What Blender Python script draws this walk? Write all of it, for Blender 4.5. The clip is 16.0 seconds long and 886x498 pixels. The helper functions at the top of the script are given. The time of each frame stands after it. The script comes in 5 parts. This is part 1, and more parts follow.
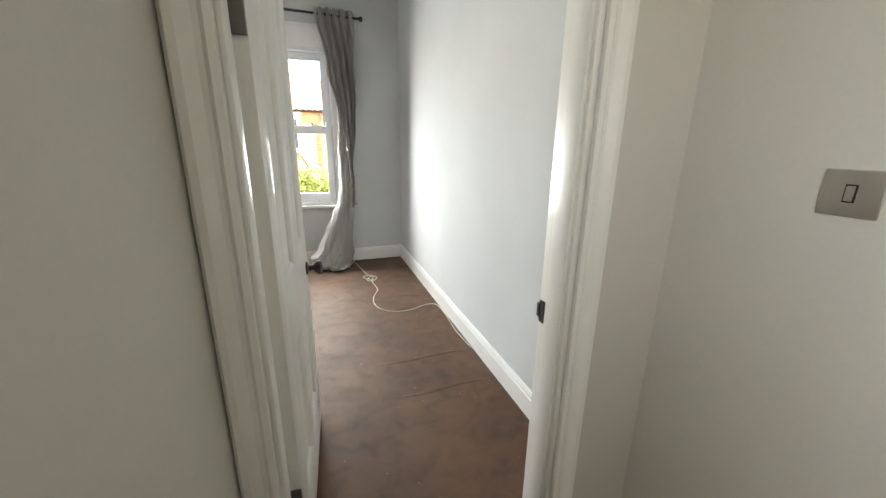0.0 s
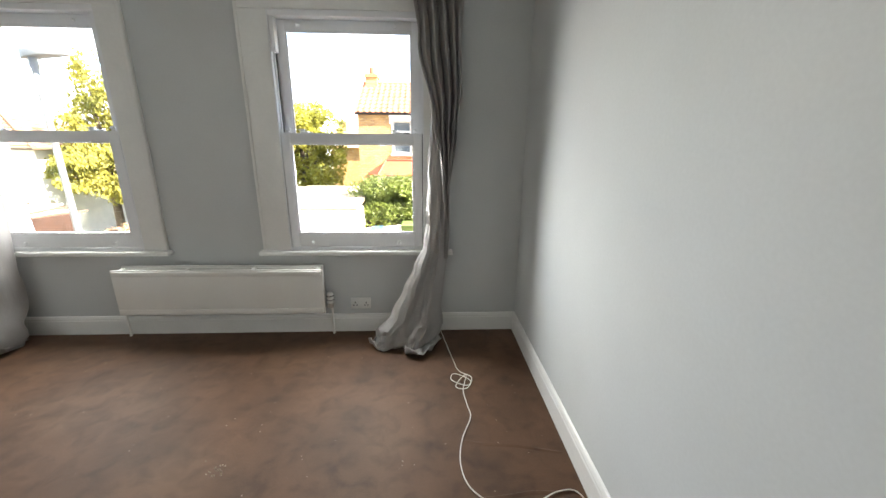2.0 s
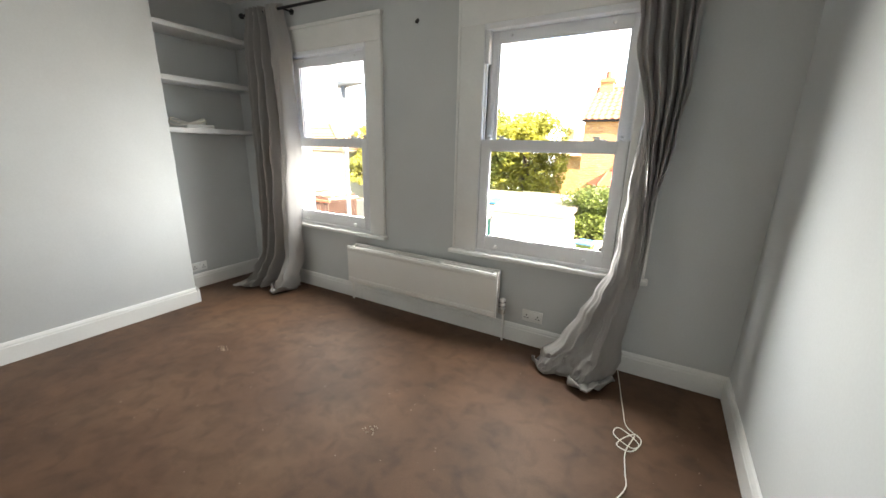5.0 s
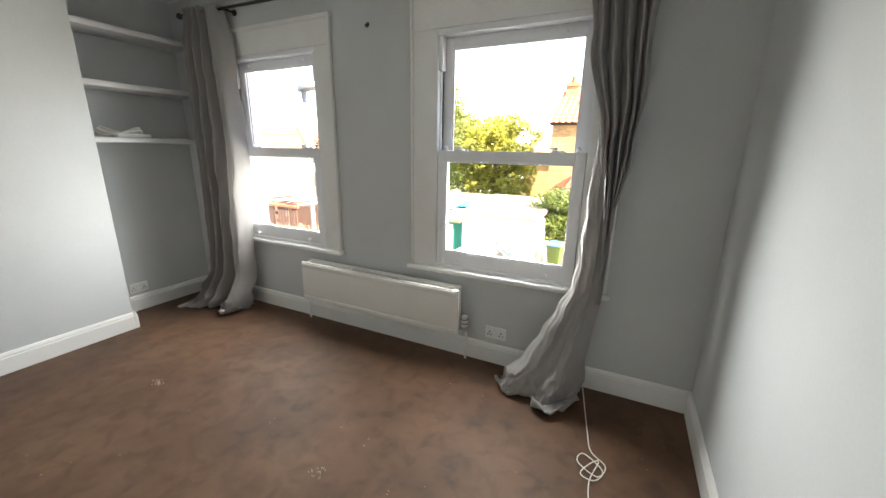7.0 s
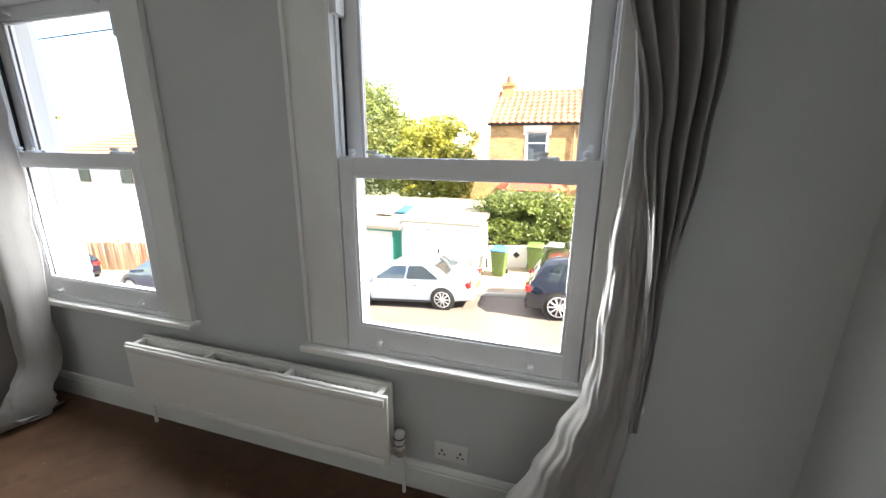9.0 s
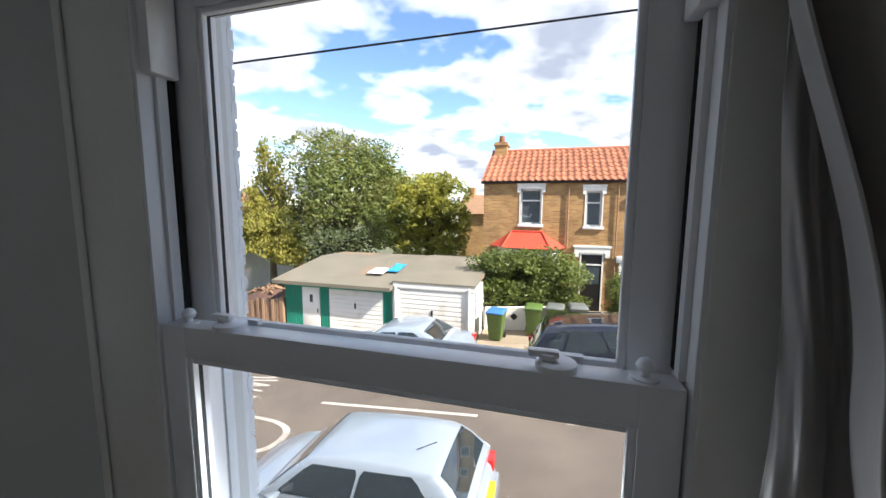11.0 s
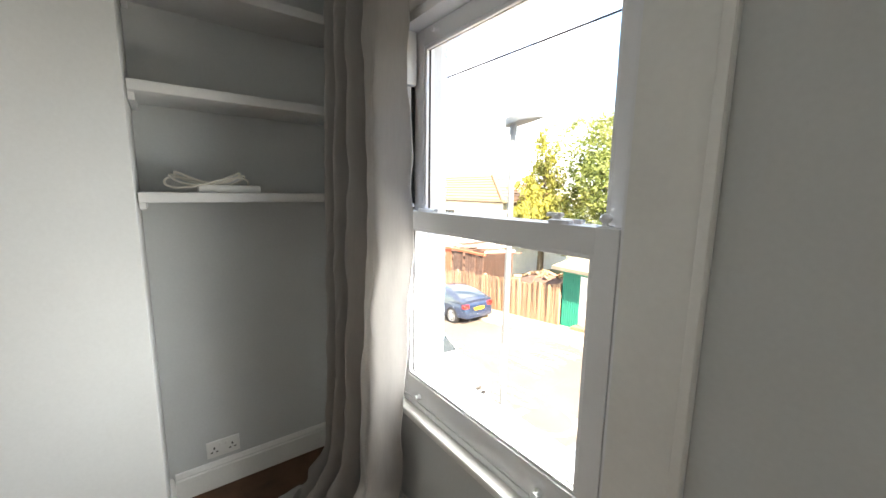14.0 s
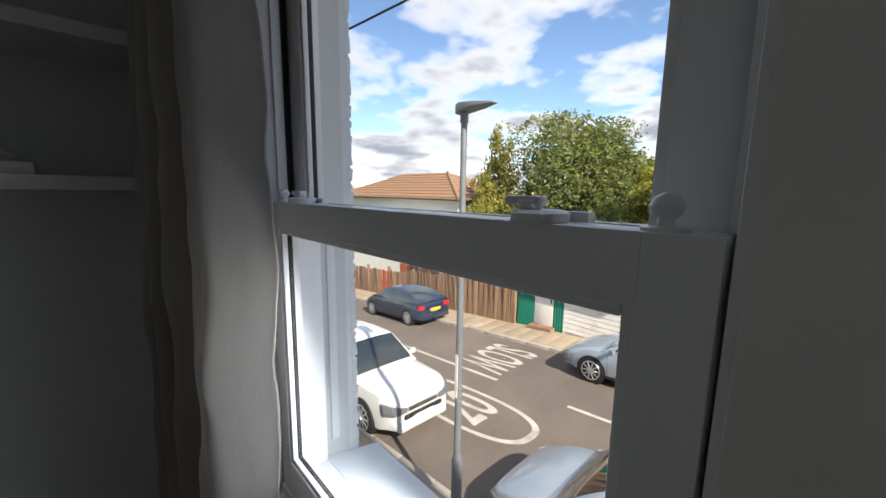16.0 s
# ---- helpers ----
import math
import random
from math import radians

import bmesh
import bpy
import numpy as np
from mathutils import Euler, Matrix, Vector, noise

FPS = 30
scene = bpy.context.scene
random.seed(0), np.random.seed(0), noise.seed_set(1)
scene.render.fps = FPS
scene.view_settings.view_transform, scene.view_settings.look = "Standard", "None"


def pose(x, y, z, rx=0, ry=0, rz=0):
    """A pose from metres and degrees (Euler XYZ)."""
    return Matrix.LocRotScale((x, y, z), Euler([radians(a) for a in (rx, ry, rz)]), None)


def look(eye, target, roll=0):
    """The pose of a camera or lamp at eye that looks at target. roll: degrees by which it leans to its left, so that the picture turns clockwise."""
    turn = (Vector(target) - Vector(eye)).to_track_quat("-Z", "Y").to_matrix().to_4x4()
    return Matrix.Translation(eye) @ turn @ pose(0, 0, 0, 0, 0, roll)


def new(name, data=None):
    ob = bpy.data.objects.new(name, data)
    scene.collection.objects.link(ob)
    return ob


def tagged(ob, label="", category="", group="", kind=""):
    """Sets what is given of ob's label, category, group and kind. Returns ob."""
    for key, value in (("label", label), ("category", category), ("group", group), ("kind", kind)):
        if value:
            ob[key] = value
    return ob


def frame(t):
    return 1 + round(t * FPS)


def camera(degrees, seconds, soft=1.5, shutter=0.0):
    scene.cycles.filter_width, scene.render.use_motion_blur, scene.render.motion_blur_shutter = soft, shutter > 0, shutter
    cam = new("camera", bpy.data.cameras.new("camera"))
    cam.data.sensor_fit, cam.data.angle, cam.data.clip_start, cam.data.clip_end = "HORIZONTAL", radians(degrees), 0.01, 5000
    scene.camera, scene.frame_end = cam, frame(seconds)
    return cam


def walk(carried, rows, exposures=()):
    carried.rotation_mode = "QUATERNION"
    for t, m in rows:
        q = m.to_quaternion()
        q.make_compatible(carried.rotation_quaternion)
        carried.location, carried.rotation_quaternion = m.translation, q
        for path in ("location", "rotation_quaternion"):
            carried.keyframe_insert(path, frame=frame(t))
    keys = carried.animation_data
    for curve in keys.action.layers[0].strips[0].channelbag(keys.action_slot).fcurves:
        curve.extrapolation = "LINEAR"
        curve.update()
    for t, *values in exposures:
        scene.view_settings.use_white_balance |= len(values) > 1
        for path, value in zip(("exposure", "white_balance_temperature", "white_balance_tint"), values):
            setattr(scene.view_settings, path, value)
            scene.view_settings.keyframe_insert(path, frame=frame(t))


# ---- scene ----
cam = camera(99.7, 16.0)
PATH = [
    (0, (-0.919, -4.112, 1.289), (-0.288, -2.296, 0.737), 0.7),
    (0.5, (-0.836, -3.749, 1.344), (-0.423, -1.876, 0.779), 0.4),
    (1, (-0.755, -3.388, 1.367), (-0.423, -1.497, 0.807), -0.5),
    (1.5, (-0.697, -2.949, 1.347), (-0.382, -1.053, 0.796), 0.2),
    (2, (-0.667, -2.585, 1.375), (-0.579, -0.664, 0.825), 0.5),
    (2.5, (-0.666, -2.343, 1.403), (-0.9, -0.434, 0.853), 1.0),
    (3, (-0.591, -2.288, 1.381), (-1.376, -0.532, 0.833), 1.3),
    (3.2, (-0.573, -2.307, 1.364), (-1.523, -0.631, 0.828), 1.9),
    (5.3, (-0.502, -2.446, 1.379), (-1.455, -0.768, 0.853), 1.1),
    (5.5, (-0.505, -2.444, 1.383), (-1.426, -0.748, 0.857), 1.1),
    (6, (-0.488, -2.424, 1.393), (-1.369, -0.707, 0.867), 1.0),
    (6.5, (-0.484, -2.379, 1.407), (-1.335, -0.648, 0.878), 0.9),
    (7, (-0.475, -2.257, 1.431), (-1.316, -0.517, 0.916), 0.9),
    (7.5, (-0.555, -2.056, 1.44), (-1.38, -0.308, 0.924), 0.8),
    (8, (-0.672, -1.834, 1.432), (-1.413, -0.042, 0.942), 0.7),
    (8.2, (-0.708, -1.726, 1.418), (-1.4, 0.081, 0.91), 0.5),
    (10.3, (-0.9, -0.649, 1.609), (-1.367, 1.24, 1.149), 0.6),
    (10.5, (-0.88, -0.59, 1.64), (-1.356, 1.314, 1.257), 0.4),
    (11, (-0.871, -0.546, 1.663), (-1.43, 1.359, 1.425), 0.3),
    (11.5, (-0.931, -0.581, 1.649), (-1.675, 1.265, 1.449), 0.6),
    (12, (-1.156, -0.74, 1.56), (-2.236, 0.932, 1.363), 0.8),
    (12.3, (-1.305, -0.846, 1.535), (-2.64, 0.628, 1.328), 0.8),
    (12.5, (-1.412, -0.894, 1.524), (-2.837, 0.495, 1.329), 0.9),
    (13, (-1.664, -0.895, 1.49), (-3.223, 0.339, 1.272), 0.9),
    (13.5, (-1.928, -0.844, 1.484), (-3.518, 0.341, 1.225), 1.0),
    (14, (-2.215, -0.774, 1.495), (-3.803, 0.404, 1.197), 0.8),
    (14.5, (-2.418, -0.624, 1.506), (-3.964, 0.608, 1.203), 0.6),
    (15, (-2.563, -0.463, 1.511), (-4.055, 0.834, 1.209), 0.6),
    (15.5, (-2.62, -0.394, 1.49), (-4.071, 0.949, 1.19), 0.7),
    (16, (-2.568, -0.33, 1.453), (-4.01, 1.022, 1.149), 0.8),
]
EXPOSURES = [
    (0.0, 4.5, 7200, 10), (0.5, 4.3, 7100, 10), (1.0, 4.1, 7200, 10), (1.5, 3.85, 7100, 10), (2.5, 3.7, 7200, 10), (5.5, 3.78, 7300, 10), (7.0, 3.7, 7200, 10), (8.2, 3.55, 7100, 10), (10.3, 2.3, 6500, 10),
    (11.0, 1.65, 6400, 10), (11.5, 1.45, 6100, 10), (12.0, 0.95, 6100, 10), (12.5, 1.15, 6050, 10), (13.0, 2.75, 7000, 10), (13.5, 3.5, 7400, 10), (14.0, 3.45, 7400, 10), (14.5, 3.0, 6900, 10), (15.0, 2.35, 6700, 10),
    (15.5, 1.6, 7100, 10), (16.0, 1.25, 6700, 10),
]
walk(cam, [(t, look(eye, target, roll)) for t, eye, target, roll in PATH], EXPOSURES)

# ---- light ----
SLOPE, GROUND = 0.085, -2.85
SUN_DIR = Vector((-0.80, 0.24, -0.72)).normalized()
world = bpy.data.worlds.new("world")
world.use_nodes = True
scene.world = world
wn, wl = world.node_tree.nodes, world.node_tree.links
sky = wn.new("ShaderNodeTexSky")
sky.sky_type, sky.sun_disc = "NISHITA", False
sky.sun_elevation = math.asin(-SUN_DIR.z)
sky.sun_rotation = math.atan2(-SUN_DIR.x, -SUN_DIR.y)
sky.air_density, sky.dust_density, sky.ozone_density = 1.0, 0.0, 4.0
tc = wn.new("ShaderNodeTexCoord")
sep = wn.new("ShaderNodeSeparateXYZ")
wl.new(tc.outputs["Generated"], sep.inputs[0])
lift = wn.new("ShaderNodeMath")
lift.operation = "ADD"
lift.inputs[1].default_value = 0.22
flat = wn.new("ShaderNodeVectorMath")
flat.operation = "DIVIDE"
deep = wn.new("ShaderNodeCombineXYZ")
wl.new(sep.outputs[2], lift.inputs[0])
for k in range(3):
    wl.new(lift.outputs[0], deep.inputs[k])
wl.new(tc.outputs["Generated"], flat.inputs[0])
wl.new(deep.outputs[0], flat.inputs[1])
cn = wn.new("ShaderNodeTexNoise")
cn.inputs["Scale"].default_value, cn.inputs["Detail"].default_value, cn.inputs["Roughness"].default_value = 2.1, 11, 0.53
cn.inputs["Distortion"].default_value = 0.1
wl.new(flat.outputs[0], cn.inputs["Vector"])
cr = wn.new("ShaderNodeValToRGB")
cr.color_ramp.elements[0].position, cr.color_ramp.elements[1].position = 0.435, 0.545
wl.new(cn.outputs[0], cr.inputs[0])
cr2 = wn.new("ShaderNodeValToRGB")
cr2.color_ramp.elements[0].position, cr2.color_ramp.elements[1].position = 0.47, 0.66
cr2.color_ramp.elements[0].color, cr2.color_ramp.elements[1].color = (6.0, 6.1, 6.3, 1), (2.2, 2.45, 3.0, 1)
wl.new(cn.outputs[0], cr2.inputs[0])
cmix = wn.new("ShaderNodeMix")
cmix.data_type = "RGBA"
wl.new(cr.outputs[0], cmix.inputs[0])
wl.new(sky.outputs[0], cmix.inputs[6])
wl.new(cr2.outputs[0], cmix.inputs[7])
wl.new(cmix.outputs[2], wn["Background"].inputs[0])
wn["Background"].inputs[1].default_value = 0.09
sun = new("sun", bpy.data.lights.new("sun", "SUN"))
sun.data.energy, sun.data.angle, sun.data.color = 4.0, radians(0.6), (1.0, 0.93, 0.82)
sun.matrix_world = look((0, 0, 30), Vector((0, 0, 30)) + SUN_DIR)

# daylight that the sky sends down through the lower sashes
for lx in (-3.07, -1.15):
    day = new("window_daylight", bpy.data.lights.new("window_daylight", "AREA"))
    day.data.shape, day.data.size, day.data.size_y = "RECTANGLE", 0.62, 0.60
    day.data.energy, day.data.spread, day.data.color = 3.5, radians(170), (0.90, 0.96, 1.0)
    day.matrix_world = look((lx, 0.135, 1.02), (lx, 0.135 - math.cos(radians(20)), 1.02 - math.sin(radians(20))))

# added fill lamp in an invented, unseen opening, to brighten the landing
day = new("landing_fill_lamp", bpy.data.lights.new("landing_fill_lamp", "AREA"))
day.data.shape, day.data.size, day.data.size_y = "RECTANGLE", 0.60, 0.75
day.data.energy, day.data.spread, day.data.color = 0.62, radians(170), (0.97, 0.98, 1.0)
day.matrix_world = look((-1.225, -4.775, 1.65), (0.0, -4.6, 1.4))

# ---- materials ----


def mat(name, color, rough=0.5, var=0.12, scale=6.0, fine=60.0, bump=0.1, metal=0.0, dist=0.002, alt=None, alt_amount=0.0,
        coat=0.0, sheen=0.0, trans=0.0, per_object=0.0, stretch=(1, 1, 1), spec=0.5):
    """Principled paint with variation at two scales and fine relief."""
    m = bpy.data.materials.new(name)
    m.use_nodes = True
    n, l = m.node_tree.nodes, m.node_tree.links
    p = n["Principled BSDF"]
    co = n.new("ShaderNodeTexCoord")
    mp = n.new("ShaderNodeMapping")
    mp.inputs["Scale"].default_value = stretch
    l.new(co.outputs["Object"], mp.inputs[0])
    a, b = n.new("ShaderNodeTexNoise"), n.new("ShaderNodeTexNoise")
    a.inputs["Scale"].default_value, a.inputs["Detail"].default_value = scale, 5
    b.inputs["Scale"].default_value, b.inputs["Detail"].default_value = fine, 3
    l.new(mp.outputs[0], a.inputs["Vector"])
    l.new(mp.outputs[0], b.inputs["Vector"])
    mul = n.new("ShaderNodeMath")
    mul.operation = "MULTIPLY_ADD"
    l.new(a.outputs[0], mul.inputs[0])
    mul.inputs[1].default_value = 0.65
    half = n.new("ShaderNodeMath")
    half.operation = "MULTIPLY"
    l.new(b.outputs[0], half.inputs[0])
    half.inputs[1].default_value = 0.35
    l.new(half.outputs[0], mul.inputs[2])
    ramp = n.new("ShaderNodeValToRGB")
    lo = [max(0.0, c * (1 - 2 * var)) for c in color]
    hi = [min(1.0, c * (1 + 2 * var)) for c in color]
    ramp.color_ramp.elements[0].position, ramp.color_ramp.elements[1].position = 0.25, 0.75
    ramp.color_ramp.elements[0].color, ramp.color_ramp.elements[1].color = (*lo, 1), (*hi, 1)
    l.new(mul.outputs[0], ramp.inputs[0])
    out = ramp.outputs[0]
    if alt:
        c = n.new("ShaderNodeTexNoise")
        c.inputs["Scale"].default_value, c.inputs["Detail"].default_value = scale * 0.45, 6
        l.new(mp.outputs[0], c.inputs["Vector"])
        cr_ = n.new("ShaderNodeValToRGB")
        cr_.color_ramp.elements[0].position, cr_.color_ramp.elements[1].position = 0.62 - 0.3 * alt_amount, 0.80 - 0.2 * alt_amount
        l.new(c.outputs[0], cr_.inputs[0])
        mx = n.new("ShaderNodeMix")
        mx.data_type = "RGBA"
        l.new(cr_.outputs[0], mx.inputs[0])
        l.new(out, mx.inputs[6])
        mx.inputs[7].default_value = (*alt, 1)
        out = mx.outputs[2]
    if per_object:
        oi = n.new("ShaderNodeObjectInfo")
        mr = n.new("ShaderNodeMapRange")
        mr.inputs[3].default_value, mr.inputs[4].default_value = 1 - per_object, 1 + per_object
        l.new(oi.outputs["Random"], mr.inputs[0])
        vm = n.new("ShaderNodeVectorMath")
        vm.operation = "SCALE"
        l.new(out, vm.inputs[0])
        l.new(mr.outputs[0], vm.inputs["Scale"])
        out = vm.outputs[0]
    l.new(out, p.inputs["Base Color"])
    p.inputs["Roughness"].default_value, p.inputs["Metallic"].default_value = rough, metal
    p.inputs["Coat Weight"].default_value, p.inputs["Sheen Weight"].default_value = coat, sheen
    p.inputs["Transmission Weight"].default_value = trans
    p.inputs["Specular IOR Level"].default_value = spec
    if bump:
        bp = n.new("ShaderNodeBump")
        bp.inputs["Strength"].default_value, bp.inputs["Distance"].default_value = bump, dist
        l.new(mul.outputs[0], bp.inputs["Height"])
        l.new(bp.outputs[0], p.inputs["Normal"])
    return m


def brick_mat(name, c1, c2, mortar, w, h, scale=1.0, bump=0.5, rough=0.85):
    m = mat(name, c1, rough, bump=0)
    n, l = m.node_tree.nodes, m.node_tree.links
    p = n["Principled BSDF"]
    co = n.new("ShaderNodeTexCoord")
    sw = n.new("ShaderNodeMapping")
    sw.inputs["Rotation"].default_value = (radians(90), 0, 0)
    l.new(co.outputs["Object"], sw.inputs[0])
    br = n.new("ShaderNodeTexBrick")
    br.inputs["Color1"].default_value, br.inputs["Color2"].default_value, br.inputs["Mortar"].default_value = (*c1, 1), (*c2, 1), (*mortar, 1)
    br.inputs["Brick Width"].default_value, br.inputs["Row Height"].default_value = w, h
    br.inputs["Mortar Size"].default_value, br.inputs["Scale"].default_value = 0.008, scale
    l.new(sw.outputs[0], br.inputs["Vector"])
    nz = n.new("ShaderNodeTexNoise")
    nz.inputs["Scale"].default_value, nz.inputs["Detail"].default_value = 1.6, 6
    l.new(co.outputs["Object"], nz.inputs["Vector"])
    mr = n.new("ShaderNodeMapRange")
    mr.inputs[3].default_value, mr.inputs[4].default_value = 0.55, 1.45
    l.new(nz.outputs[0], mr.inputs[0])
    vm = n.new("ShaderNodeVectorMath")
    vm.operation = "SCALE"
    l.new(br.outputs["Color"], vm.inputs[0])
    l.new(mr.outputs[0], vm.inputs["Scale"])
    l.new(vm.outputs[0], p.inputs["Base Color"])
    bp = n.new("ShaderNodeBump")
    bp.inputs["Strength"].default_value, bp.inputs["Distance"].default_value = bump, 0.01
    bp.invert = True
    l.new(br.outputs["Fac"], bp.inputs["Height"])
    l.new(bp.outputs[0], p.inputs["Normal"])
    return m


def glass_mat(name, tint=(1, 1, 1), gloss=0.06):
    m = bpy.data.materials.new(name)
    m.use_nodes = True
    n, l = m.node_tree.nodes, m.node_tree.links
    n.remove(n["Principled BSDF"])
    tr, gl, mx, fr, mm = (n.new("ShaderNodeBsdfTransparent"), n.new("ShaderNodeBsdfGlossy"), n.new("ShaderNodeMixShader"),
                          n.new("ShaderNodeFresnel"), n.new("ShaderNodeMath"))
    tr.inputs[0].default_value = (*tint, 1)
    gl.inputs["Roughness"].default_value = 0.02
    mm.operation = "MULTIPLY"
    mm.inputs[1].default_value = gloss * 16
    cap = n.new("ShaderNodeMath")
    cap.operation = "MINIMUM"
    cap.inputs[1].default_value = gloss * 1.2
    fr.inputs["IOR"].default_value = 1.2
    l.new(fr.outputs[0], mm.inputs[0])
    l.new(mm.outputs[0], cap.inputs[0])
    l.new(cap.outputs[0], mx.inputs[0])
    l.new(tr.outputs[0], mx.inputs[1])
    l.new(gl.outputs[0], mx.inputs[2])
    l.new(mx.outputs[0], n["Material Output"].inputs[0])
    return m


WALL = mat("grey_wall_paint", (0.55, 0.565, 0.565), 0.85, 0.035, 1.8, 90, 0.18, dist=0.001, spec=0.2)
HALLW = mat("warm_white_wall_paint", (0.52, 0.50, 0.455), 0.6, 0.025, 1.8, 90, 0.12, dist=0.001)
CEIL = mat("ceiling_paint", (0.72, 0.72, 0.70), 0.8, 0.02, 2, 80, 0.1)
GLOSSW = mat("white_gloss_paint", (0.76, 0.76, 0.74), 0.28, 0.03, 5, 70, 0.06, dist=0.001)
DOORW = mat("door_gloss_paint", (0.72, 0.71, 0.67), 0.36, 0.03, 4, 50, 0.08, dist=0.001, stretch=(1, 1, 0.3))
UPVC = mat("white_plastic_frame", (0.78, 0.79, 0.81), 0.32, 0.015, 5, 90, 0.03)
REVEAL = mat("white_render_paint", (0.64, 0.665, 0.69), 0.7, 0.06, 6, 70, 0.5, dist=0.004)
CARPET = mat("brown_carpet", (0.100, 0.049, 0.025), 0.62, 0.26, 3.2, 210, 0.9, dist=0.004, alt=(0.150, 0.082, 0.045), alt_amount=0.40, sheen=0.06, spec=0.30)
cn_, cl_ = CARPET.node_tree.nodes, CARPET.node_tree.links
blot, blot_r, blot_m, blot_c = cn_.new("ShaderNodeTexNoise"), cn_.new("ShaderNodeValToRGB"), cn_.new("ShaderNodeMix"), cn_.new("ShaderNodeTexCoord")
blot.inputs["Scale"].default_value, blot.inputs["Detail"].default_value, blot.inputs["Distortion"].default_value = 10.0, 9, 0.5
cl_.new(blot_c.outputs["Object"], blot.inputs["Vector"])
blot_r.color_ramp.elements[0].position, blot_r.color_ramp.elements[1].position = 0.45, 0.72
cl_.new(blot.outputs[0], blot_r.inputs[0])
blot_m.data_type, blot_m.blend_type = "RGBA", "MULTIPLY"
blot_m.inputs[7].default_value = (0.62, 0.60, 0.58, 1)
carpet_p = cn_["Principled BSDF"]
cl_.new(blot_r.outputs[0], blot_m.inputs[0])
cl_.new(carpet_p.inputs["Base Color"].links[0].from_socket, blot_m.inputs[6])
cl_.new(blot_m.outputs[2], carpet_p.inputs["Base Color"])
SHELFW = mat("white_shelf_paint", (0.66, 0.66, 0.66), 0.5, 0.03, 4, 60, 0.08)
CURTAIN = mat("grey_satin_cloth", (0.34, 0.325, 0.315), 0.36, 0.10, 5, 150, 0.3, dist=0.001, sheen=0.3, stretch=(1, 1, 0.12))
cnodes, clinks = CURTAIN.node_tree.nodes, CURTAIN.node_tree.links
thin, cloth_mix = cnodes.new("ShaderNodeBsdfTranslucent"), cnodes.new("ShaderNodeMixShader")
thin.inputs[0].default_value = (0.62, 0.59, 0.56, 1)
cloth_mix.inputs[0].default_value = 0.28
clinks.new(cnodes["Principled BSDF"].outputs[0], cloth_mix.inputs[1])
clinks.new(thin.outputs[0], cloth_mix.inputs[2])
clinks.new(cloth_mix.outputs[0], cnodes["Material Output"].inputs[0])
BLACKM = mat("black_metal", (0.012, 0.012, 0.013), 0.35, 0.1, 20, 90, 0.05)
CHROME = mat("brushed_steel", (0.55, 0.52, 0.48), 0.35, 0.05, 8, 120, 0.08, metal=1.0, stretch=(1, 1, 0.1))
OLDSTEEL = mat("aged_steel", (0.15, 0.145, 0.135), 0.45, 0.08, 12, 90, 0.1, metal=0.7)
PLAST = mat("white_plastic", (0.75, 0.75, 0.73), 0.35, 0.02, 10, 80, 0.03)
RAD = mat("radiator_enamel", (0.74, 0.73, 0.70), 0.33, 0.02, 4, 80, 0.04)
BLACK = mat("black_rubber", (0.01, 0.01, 0.011), 0.7, 0.1, 10, 80, 0.1)
CABLE = mat("white_cable", (0.68, 0.65, 0.58), 0.45, 0.04, 10, 80, 0.02)
CRUMB = mat("carpet_crumb", (0.35, 0.27, 0.2), 0.9, 0.2, 30, 90, 0.1)
GLASS = glass_mat("clear_pane", gloss=0.05)
ASPHALT = mat("worn_asphalt", (0.125, 0.102, 0.084), 0.9, 0.12, 0.8, 90, 0.5, dist=0.01, alt=(0.165, 0.135, 0.108), alt_amount=0.4)
PAVE = mat("buff_paving", (0.34, 0.27, 0.19), 0.9, 0.12, 1.2, 60, 0.3, per_object=0.18)
KERB = mat("kerb_stone", (0.32, 0.29, 0.25), 0.85, 0.12, 2, 60, 0.3, per_object=0.15)
LINE = mat("road_marking_paint", (0.44, 0.41, 0.36), 0.75, 0.12, 4, 50, 0.3, alt=(0.22, 0.19, 0.16), alt_amount=0.25)
EARTH = mat("garden_ground", (0.11, 0.12, 0.06), 0.95, 0.25, 0.3, 8, 0.4, dist=0.03)
BRICK = brick_mat("yellow_stock_brick", (0.42, 0.245, 0.085), (0.27, 0.135, 0.05), (0.34, 0.25, 0.15), 0.23, 0.075)
REDTILE = mat("orange_clay_tile", (0.31, 0.115, 0.058), 0.8, 0.15, 3, 40, 0.3, per_object=0.22)
REDROOF = mat("red_bay_roof", (0.52, 0.06, 0.03), 0.6, 0.08, 4, 40, 0.2)
BROWNT = mat("brown_roof_tile", (0.26, 0.15, 0.085), 0.85, 0.15, 2, 30, 0.4, stretch=(1, 1, 4))
STUCCO = mat("white_stucco", (0.72, 0.70, 0.65), 0.85, 0.05, 2, 40, 0.2)
GREEN = mat("green_corrugated_panel", (0.012, 0.21, 0.145), 0.5, 0.08, 3, 40, 0.1)
GARW = mat("white_garage_paint", (0.74, 0.72, 0.68), 0.45, 0.04, 3, 40, 0.08, alt=(0.5, 0.44, 0.36), alt_amount=0.1)
FELT = mat("felt_roofing", (0.17, 0.152, 0.115), 0.95, 0.12, 0.9, 40, 0.3, alt=(0.30, 0.17, 0.09), alt_amount=0.2)
WOOD = mat("weathered_fence_wood", (0.25, 0.155, 0.095), 0.85, 0.15, 5, 60, 0.4, per_object=0.28, stretch=(4, 4, 0.4))
